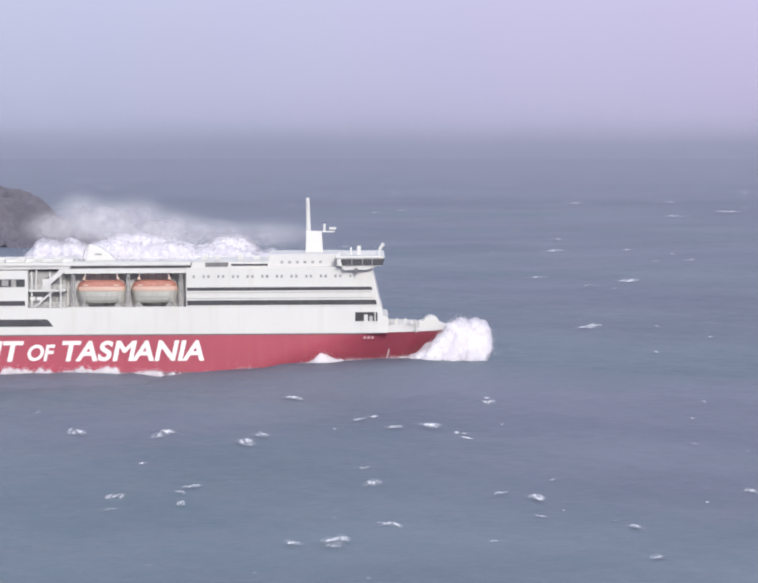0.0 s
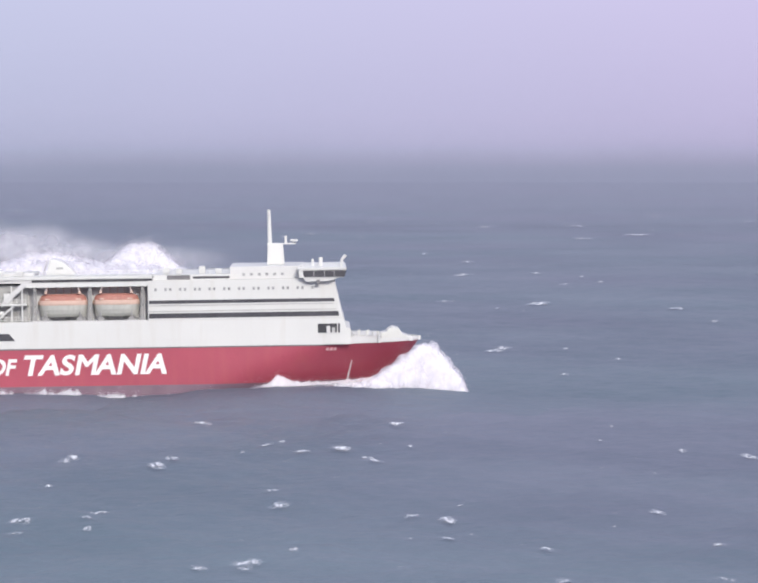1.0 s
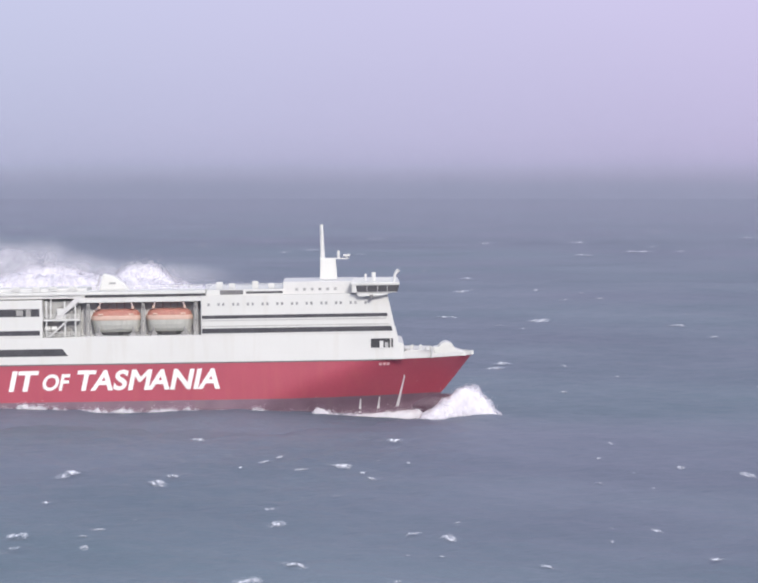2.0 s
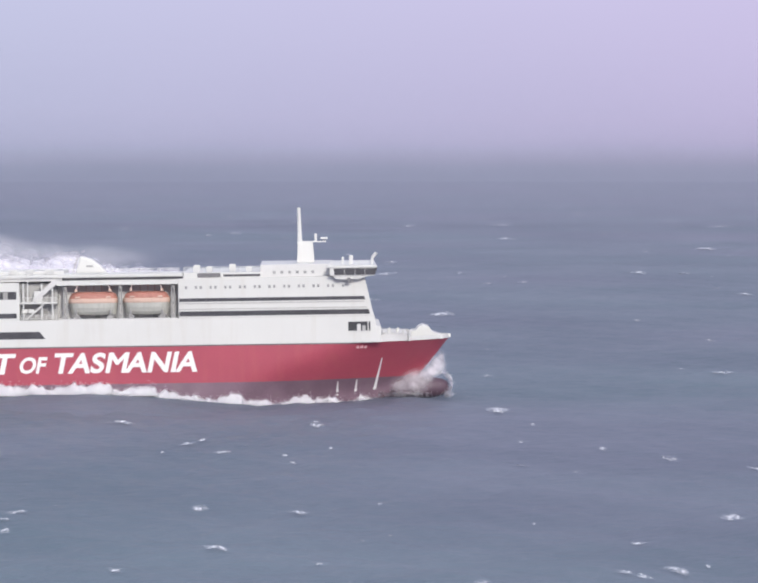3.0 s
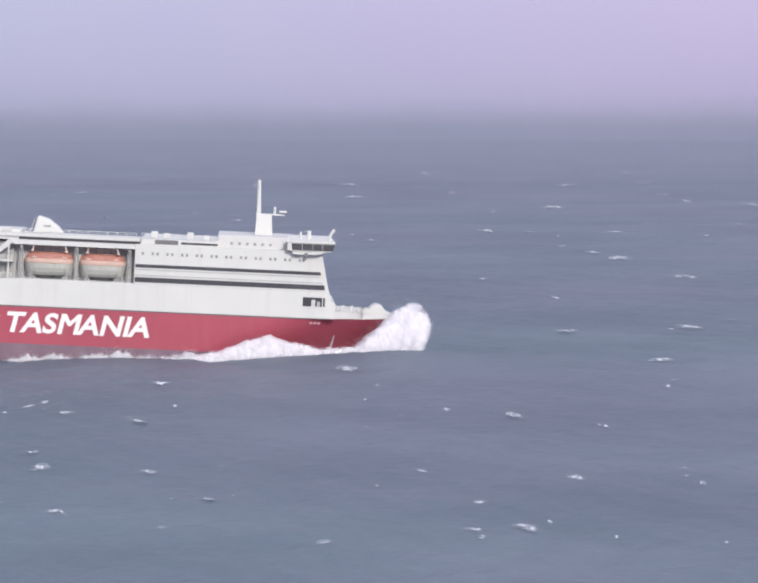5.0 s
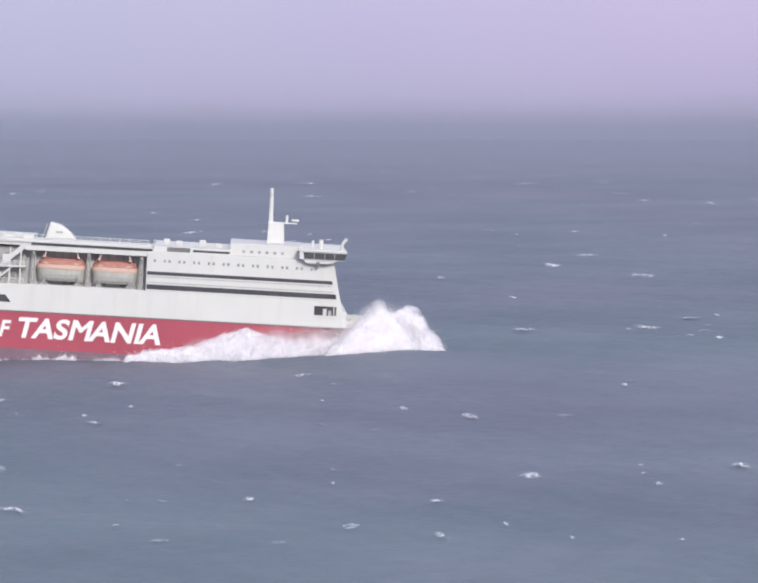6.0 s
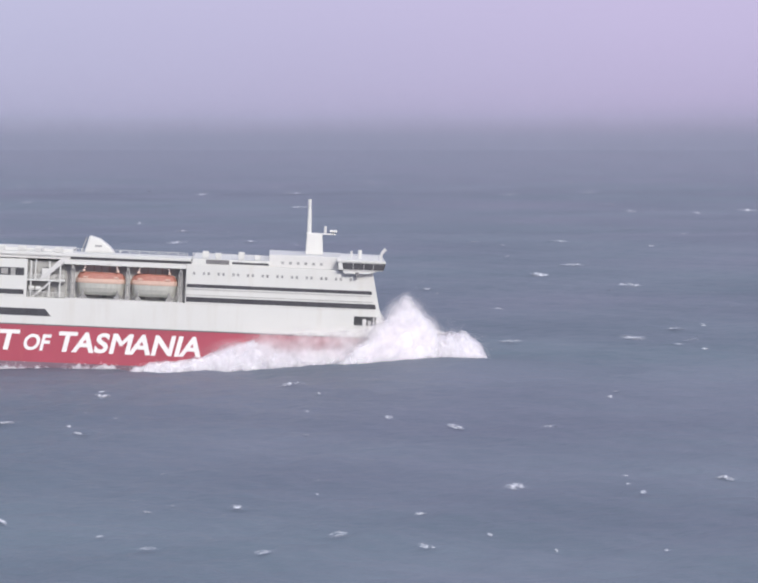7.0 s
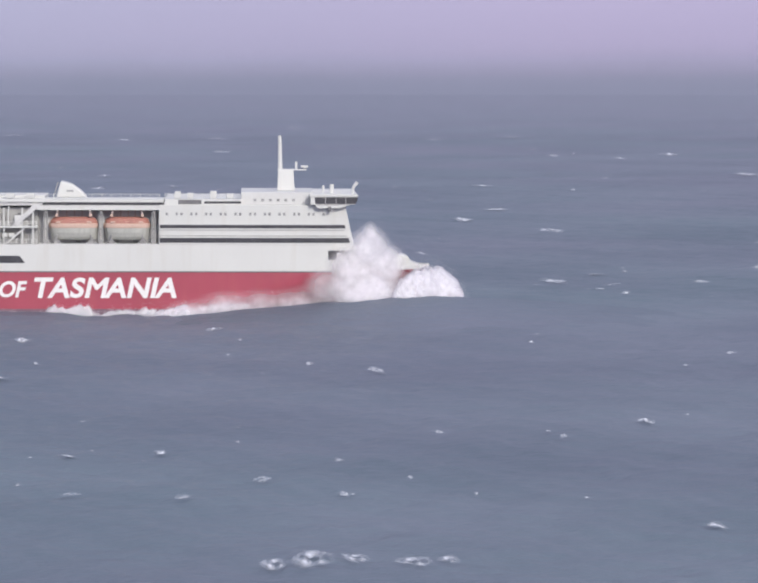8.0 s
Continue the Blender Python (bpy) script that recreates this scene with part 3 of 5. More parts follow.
def foam_run(x0, x1, seed):
    """Foam along a stretch of the ship's side, thick in places and thin in others; its own middle is x = 0."""
    rng = np.random.default_rng(seed)
    mid = (x0 + x1) / 2
    xs = np.arange(x0, x1 + 0.1, 0.75)
    thick = 0.5 + 0.30 * np.sin(xs * 0.41 + 1) + 0.24 * np.sin(xs * 0.93 + 2) + rng.uniform(-0.35, 0.35, len(xs))
    crown = [(x - mid, h) for x, h in zip(xs, 1.5 * np.clip(thick, -0.25, 1.15))]
    crown[0], crown[-1] = (crown[0][0], -0.6), (crown[-1][0], -0.6)
    ob = spray("hull_foam", crown, lambda x: (-half_beam(x + mid, 0.8) - 0.55, 0.6), seed, "broken white foam along the ship's waterline", base=-1.2, lump=0.4, drops=900, size=0.12, veil=0, wisps=())
    return tagged(ob, category="foam")


def build_swell(seed, long=110.0, across=66.0):
    """A crest of the long swell: a smooth moving back of water with chop on it, 3.3 m at its top."""
    nx, ny = 130, 110
    verts, faces = [], []
    for i in range(nx + 1):
        for j in range(ny + 1):
            u, v = -1 + 2 * i / nx, -1 + 2 * j / ny
            x, y = u * long, v * across
            bell = math.exp(-4 * u * u) * math.exp(-4 * v * v)
            chop = 0.3 * noise.fractal(Vector((x * 0.12 + seed, y * 0.05, 0)), 0.8, 2.0, 4)
            verts.append((x, y, 6.0 * bell + chop * (0.2 + bell) - 2.7))
    k = ny + 1
    for i in range(nx):
        for j in range(ny):
            a = i * k + j
            faces.append((a, a + k, a + k + 1, a + 1))
    return tagged(mesh_object("swell", verts, faces, SEA, smooth=True), "rounded back of a long blue-grey swell", "wave", kind="stuff")


def whitecaps(seed, count, fixed=()):
    """Breaking crests scattered over the sea: each a small ragged field of foam that lies on the waves."""
    rng = np.random.default_rng(seed)
    turn = rng.uniform(-15, 15, count)
    far = np.exp(rng.uniform(0, 1, count) ** 0.75 * math.log(3000 / 330)) * 330
    spots = [(EYE[0] + r * math.sin(radians(a)), EYE[1] + r * math.cos(radians(a)), float(rng.uniform(0.1, 1.0)) ** 3) for a, r in zip(turn, far)]
    nu, nv = 16, 8
    u, v = (g.ravel() for g in np.meshgrid(np.linspace(-1, 1, nu), np.linspace(-1, 1, nv), indexing="ij"))
    grid = np.array([(i * nv + j, (i + 1) * nv + j, (i + 1) * nv + j + 1, i * nv + j + 1) for i in range(nu - 1) for j in range(nv - 1)])
    verts, faces = [], []
    for x, y, big in spots + [(p, q, 1.35 * w) for p, q, w in fixed]:
        if abs(y) < 26 and -190 < x < 95:
            continue
        unit = math.hypot(x - EYE[0], y - EYE[1]) / 7000.0                       # finest detail worth having at this distance
        length, deep = unit * (6 + 28 * big), unit * (16 + 50 * big)
        slant, bend = rng.uniform(-0.4, 0.4), rng.uniform(-0.5, 0.5)
        px, py = x + u * length, y + (v + slant * u + bend * u * u) * deep
        # the crest stands up a little along its middle
        pz = wave(px, py) + 0.2 + unit * (0.2 + 1.2 * np.clip(1 - u * u - v * v, 0, 1))
        faces.append(grid + len(verts) * nu * nv)
        verts.append(np.stack([px, py, pz], 1))
    ob = mesh_object("whitecaps", np.vstack(verts).tolist(), np.vstack(faces).tolist(), WHITECAP, smooth=True)
    over = np.tile(np.stack([(u + 1) / 2, (v + 1) / 2], 1), (len(verts), 1))
    ob.data.uv_layers.new(name="over").data.foreach_set("uv", over[np.vstack(faces).ravel()].ravel())
    return tagged(ob, "small white breaking crests on grey-blue sea", "whitecap", kind="stuff")


# ---------------------------------------------------------------- the ferry; its space: x forwards from the mast, z up from the waterline
def stem(z):
    """How far forwards the bow reaches at a height."""
    if z > -1:
        return 22.6 + 9.2 * max(0.0, (z + 1) / 10.9) ** 0.92
    return 22.6 + 0.2 * z


def half_beam(x, z):
    """Half the hull's width: a fine entry at the water, a full flared deck above."""
    up = min(1.0, max(0.0, (z + 2) / 11.5))
    entry = 46 - 22 * up
    s = min(1.0, max(0.0, (stem(z) - x) / entry))
    b = 13.5 * math.sin(math.pi / 2 * s) ** (1.05 - 0.4 * up)
    if z < -2:
        b *= 1 - 0.12 * ((-2 - z) / 4) ** 2
    if x < -95:
        b *= 1 - 0.08 * ((-95 - x) / 33) ** 2
    return b


def hull_skin(name, levels, mat, parent, label=""):
    n = 84
    verts, faces = [], []
    for side in (-1, 1):
        for z in levels:
            for i in range(n + 1):
                u = i / n
                x = -128 + (stem(z) + 128) * (1 - (1 - u) ** 1.9)
                verts.append((x, side * half_beam(x, z), z))
    rows, k = len(levels), n + 1
    for s in range(2):
        for r in range(rows - 1):
            for i in range(n):
                a = (s * rows + r) * k + i
                q = (a, a + 1, a + k + 1, a + k)
                faces.append(q if s == 0 else q[::-1])
    for r in range(rows - 1):
        a, b = r * k, (rows + r) * k
        faces.append((a, a + k, b + k, b))
    return mesh_object(name, verts, faces, mat, parent, label, smooth=True)


def edge_band(name, x0, x1, z0, z1, mat, parent, label="", thick=0.12, out=0.03):
    """A strip that follows the deck's edge, from z0 to z1: one for each side."""
    for side in (-1, 1):
        bm = bmesh.new()
        rings = []
        for i in range(41):
            x = x0 + (x1 - x0) * (1 - (1 - i / 40) ** 1.6)
            w = max(0.02, half_beam(x, 9.0) + out)
            wi = max(0.0, w - thick)
            rings.append([bm.verts.new((x, side * w, z0)), bm.verts.new((x, side * w, z1)), bm.verts.new((x, side * wi, z1)), bm.verts.new((x, side * wi, z0))])
        for a, b in zip(rings, rings[1:]):
            for k in range(4):
                bm.faces.new((a[k], a[(k + 1) % 4], b[(k + 1) % 4], b[k]))
        bm.faces.new(rings[0])
        bm.faces.new(rings[-1][::-1])
        part(name, bm, mat, parent, label)


def glyphs(text, bold):
    """The outline mesh of a text in the built-in font."""
    cu = bpy.data.curves.new("lettering", "FONT")
    cu.body, cu.extrude, cu.offset = text, 0.02, bold
    ob = new("lettering", cu)
    me = bpy.data.meshes.new_from_object(ob.evaluated_get(bpy.context.evaluated_depsgraph_get()))
    bpy.data.objects.remove(ob)
    return me


def lettering(text, x0, x1, z0, z1, y, lean, mat, parent, label, bold=0.03):
    """Slanted bold capitals that stand a little proud of the hull, each a part of its own."""
    made = []
    for i, letter in enumerate(text):
        right = max(v.co.x for v in glyphs(text[:i + 1], 0.0).vertices)
        me = glyphs(letter, 0.0 if letter == "M" else bold)
        v = np.array([p.co[:] for p in me.vertices])
        v[:, 0] += right - v[:, 0].max() + (0.0 if letter == "M" else bold)
        made.append((me, v, letter))
        if letter == "M":          # its sharp corners are thickened by a second stroke, set back by a hair
            twin = v.copy()
            twin[:, 0] += 0.055
            twin[:, 2] *= 0.7
            made.append((me.copy(), twin, letter))
    every = np.vstack([v for _, v, _ in made])
    lo, hi = every.min(0), every.max(0)
    tall = z1 - z0

    def placed(v, wide):
        up = (v[:, 1] - v[:, 1].min()) / (v[:, 1].max() - v[:, 1].min())
        return (v[:, 0] - lo[0]) / (hi[0] - lo[0]) * wide + lean * up * tall, up

    wide = x1 - x0
    for _ in range(12):
        xs = np.concatenate([placed(v, wide)[0] for _, v, _ in made])
        wide *= (x1 - x0) / (xs.max() - xs.min())
    shift = x0 - np.concatenate([placed(v, wide)[0] for _, v, _ in made]).min()
    for me, v, letter in made:
        xs, up = placed(v, wide)
        for p, a, c, d in zip(me.vertices, xs, up, v[:, 2]):
            p.co = (a + shift, y - 0.03 - 1.5 * d, z0 + c * tall)
        me.materials.clear()
        me.materials.append(mat)
        ob = new("letter", me)
        ob.parent = parent
        ob["label"] = label


def rail(name, x0, x1, y, z, high, parent, step=2.0, bars=3):
    """Open deck rail: the handrail carries its posts and lower bars."""
    bm = bmesh.new()
    top = z + high
    add_prism(bm, [(x0, top - 0.05), (x1, top - 0.05), (x1, top + 0.05), (x0, top + 0.05)], y - 0.05, y + 0.05)
    handrail = part(name, bm, WHITE, parent, "white open deck rail")
    bm = bmesh.new()
    add_prism(bm, [(-0.05, 0), (0.05, 0), (0.05, high), (-0.05, high)], -0.04, 0.04)
    n = max(1, round(abs(x1 - x0) / step))
    post = part("rail_post", bm, WHITE, handrail)
    post.location = (x0 + 0.05, y, z)
    for i in range(1, n + 1):
        twin = new("rail_post", post.data)
        twin.parent = handrail
        twin.location = (x0 + 0.05 + (x1 - x0 - 0.1) * i / n, y, z)
    for k in range(1, bars):
        h = z + high * k / bars
        bm = bmesh.new()
        add_prism(bm, [(x0 + 0.1, h - 0.03), (x1 - 0.1, h - 0.03), (x1 - 0.1, h + 0.03), (x0 + 0.1, h + 0.03)], y - 0.03, y + 0.03)
        part("rail_bar", bm, WHITE, handrail)
    return handrail


def lifeboat(ferry, x0, x1):
    """A covered boat under its davits, in the recess of the ship's side."""
    bm = bmesh.new()
    n, rows = 16, [(-0.35, 0.55), (0.15, 0.85), (0.9, 1.0), (1.9, 1.0)]
    length, mid = x1 - x0, (x0 + x1) / 2

    def ring(bm, z, w, trim):
        out = []
        for side in (1, -1):
            for i in range(n + 1):
                u = -1 + 2 * i / n
                x = mid + u * side * (length / 2 - trim)
                out.append(bm.verts.new((x, -11.8 - side * 1.65 * w * (1 - abs(u) ** 2.6) ** 0.6, z)))
        return out

    def skin(bm, rings):
        for a, b in zip(rings, rings[1:]):
            for i in range(len(a)):
                j = (i + 1) % len(a)
                bm.faces.new((a[i], a[j], b[j], b[i]))
        bm.faces.new(rings[-1])
        bm.faces.new(rings[0][::-1])

    skin(bm, [ring(bm, 16.0 + z * 1.15, w, 0.45 - z * 0.22) for z, w in rows])
    boat = part("lifeboat", bm, BOAT_GREY, ferry, "olive-grey lifeboat with a faded orange canopy")
    bm = bmesh.new()
    skin(bm, [ring(bm, 18.0, 1.03, -0.05), ring(bm, 18.3, 1.07, -0.12), ring(bm, 18.85, 1.05, -0.08), ring(bm, 18.95, 1.0, 0.0)])
    part("gunwale", bm, PEACH, boat, "faded orange rubbing strake")
    bm = bmesh.new()
    skin(bm, [ring(bm, 18.95, 0.97, 0.1), ring(bm, 19.5, 0.92, 0.3), ring(bm, 20.0, 0.70, 0.7), ring(bm, 20.25, 0.35, 1.5)])
    part("canopy", bm, ORANGE, boat, "orange canopy")
    for x in (x0 + 1.9, mid, x1 - 1.9):
        box("canopy_hatch", x - 0.5, x + 0.5, -13.34, -13.1, 19.08, 19.4, PEACH, boat, "pale hatch in the canopy side", bevel=0.03)
    for x in (x0 + 1.5, x1 - 1.5):
        tube("lifting_hook", [(x, -11.8, 20.0), (x, -11.8, 20.6), (x + 0.15, -11.8, 20.75)], 0.12, STEEL, boat, "steel lifting hook")
    return boat


def davit(ferry, x):
    """A hanging arm between the boats."""
    bm = bmesh.new()
    add_prism(bm, [(x - 0.5, 14.7), (x - 0.15, 14.7), (x - 0.1, 21.9), (x - 0.35, 21.9)], -12.9, -12.4)
    add_prism(bm, [(x + 0.15, 14.7), (x + 0.5, 14.7), (x + 0.35, 21.9), (x + 0.1, 21.9)], -12.9, -12.4)
    add_prism(bm, [(x - 0.4, 17.6), (x + 0.4, 17.6), (x + 0.4, 18.0), (x - 0.4, 18.0)], -12.85, -12.45)
    add_prism(bm, [(x - 0.2, 20.9), (x + 0.2, 20.9), (x + 0.2, 21.5), (x - 0.2, 21.5)], -13.4, -10.2)
    add_prism(bm, [(x - 0.5, 14.7), (x + 0.5, 14.7), (x + 0.4, 15.6), (x - 0.4, 15.6)], -13.2, -12.0)
    d = part("davit", bm, STEEL, ferry, "weathered grey steel davit")
    tube("fall", [(x, -12.2, 21.2), (x + 0.3, -11.8, 18.6)], 0.05, DARK, d)
    return d


def cradle(ferry, x, lean):
    """A frame that carries a boat's end: a foot on the deck, a chock against the keel, an upright with its brace and a sheave block above."""
    bm = bmesh.new()
    add_prism(bm, [(x - 0.7, 14.75), (x + 0.7, 14.75), (x + 0.35, 15.5), (x - 0.35, 15.5)], -13.3, -12.7)
    add_prism(bm, [(x - 0.16, 15.5), (x + 0.16, 15.5), (x + 0.16, 16.6), (x - 0.16, 16.6)], -13.4, -13.1)
    frame_part = part("cradle", bm, STEEL, ferry, "weathered steel boat cradle")
    tube("brace", [(x - 1.2 * lean, -13.2, 14.75), (x, -13.2, 16.3)], 0.11, STEEL, frame_part)
    tube("brace", [(x + 1.0 * lean, -13.2, 14.75), (x, -13.2, 15.7)], 0.09, GREY, frame_part)
    arm = prism("davit_arm", [(x - 0.14, 20.7), (x + 0.14, 20.7), (x + 0.3 * lean + 0.14, 21.7), (x + 0.3 * lean - 0.14, 21.7)], -13.3, -10.2, BLUSH, ferry, "pinkish primed davit arm", 0.04)
    box("sheave_block", x - 0.3, x + 0.3, -13.36, -12.9, 20.35, 20.85, PEACH, arm, "faded orange sheave block", 0.06)


def front(z):
    """Where the raked front of the superstructure stands."""
    return 16.2 - (z - 10.8) * 0.22


def build_ferry():
    ferry = tagged(new("passenger_ferry"), "large passenger ferry with red hull and white decks, pitching", "ship")
    # hull
    hull_skin("hull", [1.2, 2.4, 3.6, 5, 6.4, 7.8, 9.0], RED, ferry, "red painted hull")
    hull_skin("hull_bottom", [-6, -5, -4, -2.6, -1.2, 0, 1.2], MAROON, ferry, "dark maroon underwater hull")
    bm = bmesh.new()
    bmesh.ops.create_uvsphere(bm, u_segments=20, v_segments=12, radius=1)
    for v in bm.verts:
        v.co = v.co.x, v.co.z, v.co.y
        full = max(0.05, math.hypot(v.co.y, v.co.z)) ** -0.45
        v.co = Vector((23.9 + v.co.x * 7.3, v.co.y * full * 2.0, -1.4 + v.co.z * full * 2.3))
    bmesh.ops.recalc_face_normals(bm, faces=bm.faces)
    part("bulbous_bow", bm, DARK_MAROON, ferry, "dark bulb under the bow", smooth=True)
    n = 60
    verts, faces = [], []
    for i in range(n + 1):
        x = -128 + (stem(9.0) + 128) * (1 - (1 - i / n) ** 1.9)
        b = half_beam(x, 9.0)
        verts += [(x, -b, 8.95), (x, b, 8.95)]
    faces = [(2 * i, 2 * i + 2, 2 * i + 3, 2 * i + 1) for i in range(n)]
    mesh_object("main_deck", verts, faces, DECK, ferry, "green-grey steel deck")
    # the shadow line between red and white, put in as a dark strip
    edge_band("shadow_line_strip", -127, 15.0, 8.82, 9.06, DARK, ferry, "dark strip for the shadow line where red hull meets white", thick=0.3, out=0.10)
    # words on the side
    lettering("TASMANIA", -51.0, -21.5, 3.5, 7.75, -13.54, 0.22, LETTER, ferry, "white slanted capitals")
    lettering("OF", -58.2, -52.4, 3.6, 7.0, -13.54, 0.22, LETTER, ferry, "smaller white slanted capitals")
    lettering("IT", -65.3, -58.9, 3.5, 7.75, -13.54, 0.22, LETTER, ferry, "white slanted capitals")
    # white upper hull with a slanting dark window band
    prism("upper_hull", [(-127, 9.04), (16.3, 9.04), (front(14.6), 14.6), (-127, 14.6)], -13.5, 13.5, WHITE, ferry, "white painted upper hull", 0.08)
    prism("window_band", [(-100, 10.75), (-52.8, 10.75), (-54.0, 12.25), (-100, 12.25)], -13.56, -13.4, GLASS, ferry, "long dark window band with a slanted end")
    # bow mooring opening
    port = box("mooring_port", 9.9, 14.5, -13.56, -13.2, 11.5, 13.4, BLACK, ferry, "dark mooring port in the white side", 0.03)
    box("port_sill", 9.7, 14.7, -13.64, -13.3, 11.35, 11.52, WHITE, port, bevel=0.03)
    box("bollard", 11.7, 12.5, -13.66, -13.3, 11.5, 12.9, CREAM, port, "pale bollard", 0.1)
    box("bollard", 12.8, 13.5, -13.66, -13.3, 11.5, 12.6, GREY, port, "grey bollard", 0.1)
    box("port_post", 13.9, 14.1, -13.62, -13.3, 11.5, 13.4, WHITE, port, bevel=0.03)
    for x0, x1, z0, z1 in ((16.9, 15.3, 5.4, -1.5), (11.6, 11.2, 0.9, -2.2), (7.6, 7.4, 0.6, -2.4)):
        bm = bmesh.new()
        rings = []
        for i in range(13):
            u = i / 12
            x, z, w = x0 + (x1 - x0) * u, z0 + (z1 - z0) * u, 0.10 + 0.22 * u
            rings.append([bm.verts.new((x + s * w, -half_beam(x + s * w, z) - d, z)) for s, d in ((-1, 0.0), (-1, 0.08), (1, 0.08), (1, 0.0))])
        for a, c in zip(rings, rings[1:]):
            for k in range(4):
                bm.faces.new((a[k], a[(k + 1) % 4], c[(k + 1) % 4], c[k]))
        part("drain_streak", bm, LETTER, ferry, "white water running down from a drain")
    # passenger decks, front part
    decks = prism("superstructure", [(-25.2, 14.6), (front(14.6) - 0.15, 14.6), (front(22.8) - 0.15, 22.8), (-25.2, 22.8)], -13.5, 13.5, WHITE, ferry, "white passenger decks", 0.1)
    for z0, z1, x1, lab in ((18.0, 18.7, 13.5, "narrow dark window strip"), (15.0, 16.0, 14.4, "dark window strip along the deck")):
        prism("window_and_gap_strip", [(-25.0, z0), (x1, z0), (x1 - 0.2, z1), (-25.0, z1)], -13.57, -13.4, GLASS, decks, lab)
    box("deck_ledge", -25.2, 13.7, -13.62, -13.4, 16.35, 16.5, GREY, ferry, bevel=0.02)
    box("deck_ledge", -25.2, 13.2, -13.62, -13.4, 17.55, 17.68, GREY, ferry, bevel=0.02)
    for i in range(22):
        x = -23.6 + i * 1.52 + (0.35 if i % 2 else -0.2)
        box("cabin_window", x, x + 0.48, -13.56, -13.35, 20.65, 21.25, FROST, decks, bevel=0.03)
    # foredeck
    edge_band("bulwark", 23.0, 31.6, 9.04, 9.9, WHITE, ferry, "white bow bulwark", thick=0.2)
    edge_band("side_bulwark", 15.5, 23.0, 9.04, 10.5, CREAM, ferry, "pale low bulwark along the foredeck", thick=0.15)
    for x in (11.5, 12.3, 13.1):
        w = half_beam(x + 0.3, 8.2)
        box("bow_marking", x, x + 0.6, -w - 0.05, -w + 0.2, 7.75, 8.45, PINK, ferry, "small faded marking bar near the bow", 0.02)
    prism("breakwater", [(23.2, 8.95), (30.0, 8.95), (29.7, 9.7), (27.6, 10.5), (26.9, 11.6), (25.6, 12.0), (24.6, 11.5), (24.2, 10.9), (23.2, 10.8)], -3.4, 3.4, WHITE, ferry, "white breakwater and winch cover on the bow", 0.12)
    prism("front_house", [(14.6, 9.04), (16.75, 9.04), (16.75, 12.1), (16.45, 12.5), (14.6, 12.5)], -13.3, 13.3, WHITE, ferry, "white step at the foot of the deck front", 0.1)
    for x, h in ((17.6, 0.5), (21.4, 0.8), (22.6, 0.6)):
        tube("mooring_bollard", [(x, -9.0, 8.95), (x, -9.0, 10.5 + h)], 0.3, CREAM, ferry, "pale mooring bollard")
    rail("foredeck_rail", 17.2, 23.0, -10.4, 10.4, 0.9, ferry, step=1.4)
    box("deck_store", 17.0, 22.2, -7.5, 7.5, 8.95, 10.6, CREAM, ferry, "low pale deck store", 0.1)
    for x in (18.4, 20.2):
        tube("vent", [(x, -6.2, 10.5), (x, -6.2, 11.3), (x + 0.4, -6.2, 11.5)], 0.3, WHITE, ferry)
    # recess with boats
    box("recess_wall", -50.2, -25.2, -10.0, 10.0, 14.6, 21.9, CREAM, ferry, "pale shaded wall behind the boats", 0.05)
    box("boat_deck", -50.2, -25.2, -13.5, 13.5, 14.5, 14.75, CREAM, ferry, bevel=0.03)
    box("deck_beam", -50.4, -25.2, -13.5, 13.5, 21.7, 22.6, WHITE, ferry, "white beam over the boats", 0.06)
    lifeboat(ferry, -47.9, -37.7)
    lifeboat(ferry, -36.6, -27.0)
    for x in (-48.6, -37.2, -26.3):
        davit(ferry, x)
    for x, lean in ((-46.3, 1), (-39.3, -1), (-35.0, 1), (-28.6, -1)):
        cradle(ferry, x, lean)
    # plain pinkish uprights above the boats, without lamps
    for x in (-44.4, -42.8, -41.2, -33.2, -31.6, -30.2):
        box("wall_upright", x - 0.1, x + 0.1, -10.3, -10.0, 20.2, 21.7, BLUSH, ferry, "pinkish upright on the deck wall", 0.02)
    for x in (-46.8, -42.6, -34.6, -30.6):
        box("wall_door", x, x + 1.0, -10.08, -9.9, 14.8, 16.9, GREY, ferry, "grey door in the shaded deck wall", 0.03)
    # after end of the passenger decks
    box("after_house", -126, -58, -13.5, 13.5, 14.6, 22.4, WHITE, ferry, "white after decks", 0.1)
    for z0, z1 in ((19.0, 20.6), (15.1, 16.1)):
        box("window_and_gap_strip", -110, -58.6, -13.57, -13.3, z0, z1, GLASS, ferry, "dark window strip along the deck", 0.02)
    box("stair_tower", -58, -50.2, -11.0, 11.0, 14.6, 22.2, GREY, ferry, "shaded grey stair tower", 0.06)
    box("side_ledge", -58, -50.2, -13.5, -11.0, 18.0, 18.35, WHITE, ferry, bevel=0.03)
    bm = bmesh.new()
    for i in range(10):
        x, z = -56.8 + i * 0.42, 14.8 + i * 0.36
        add_prism(bm, [(x, z), (x + 0.45, z), (x + 0.45, z + 0.1), (x, z + 0.1)], -13.2, -12.2)
    add_prism(bm, [(-57.0, 14.7), (-56.5, 14.7), (-52.4, 18.3), (-52.9, 18.3)], -13.3, -13.2)
    part("stairway", bm, WHITE, ferry, "white outside stairway")
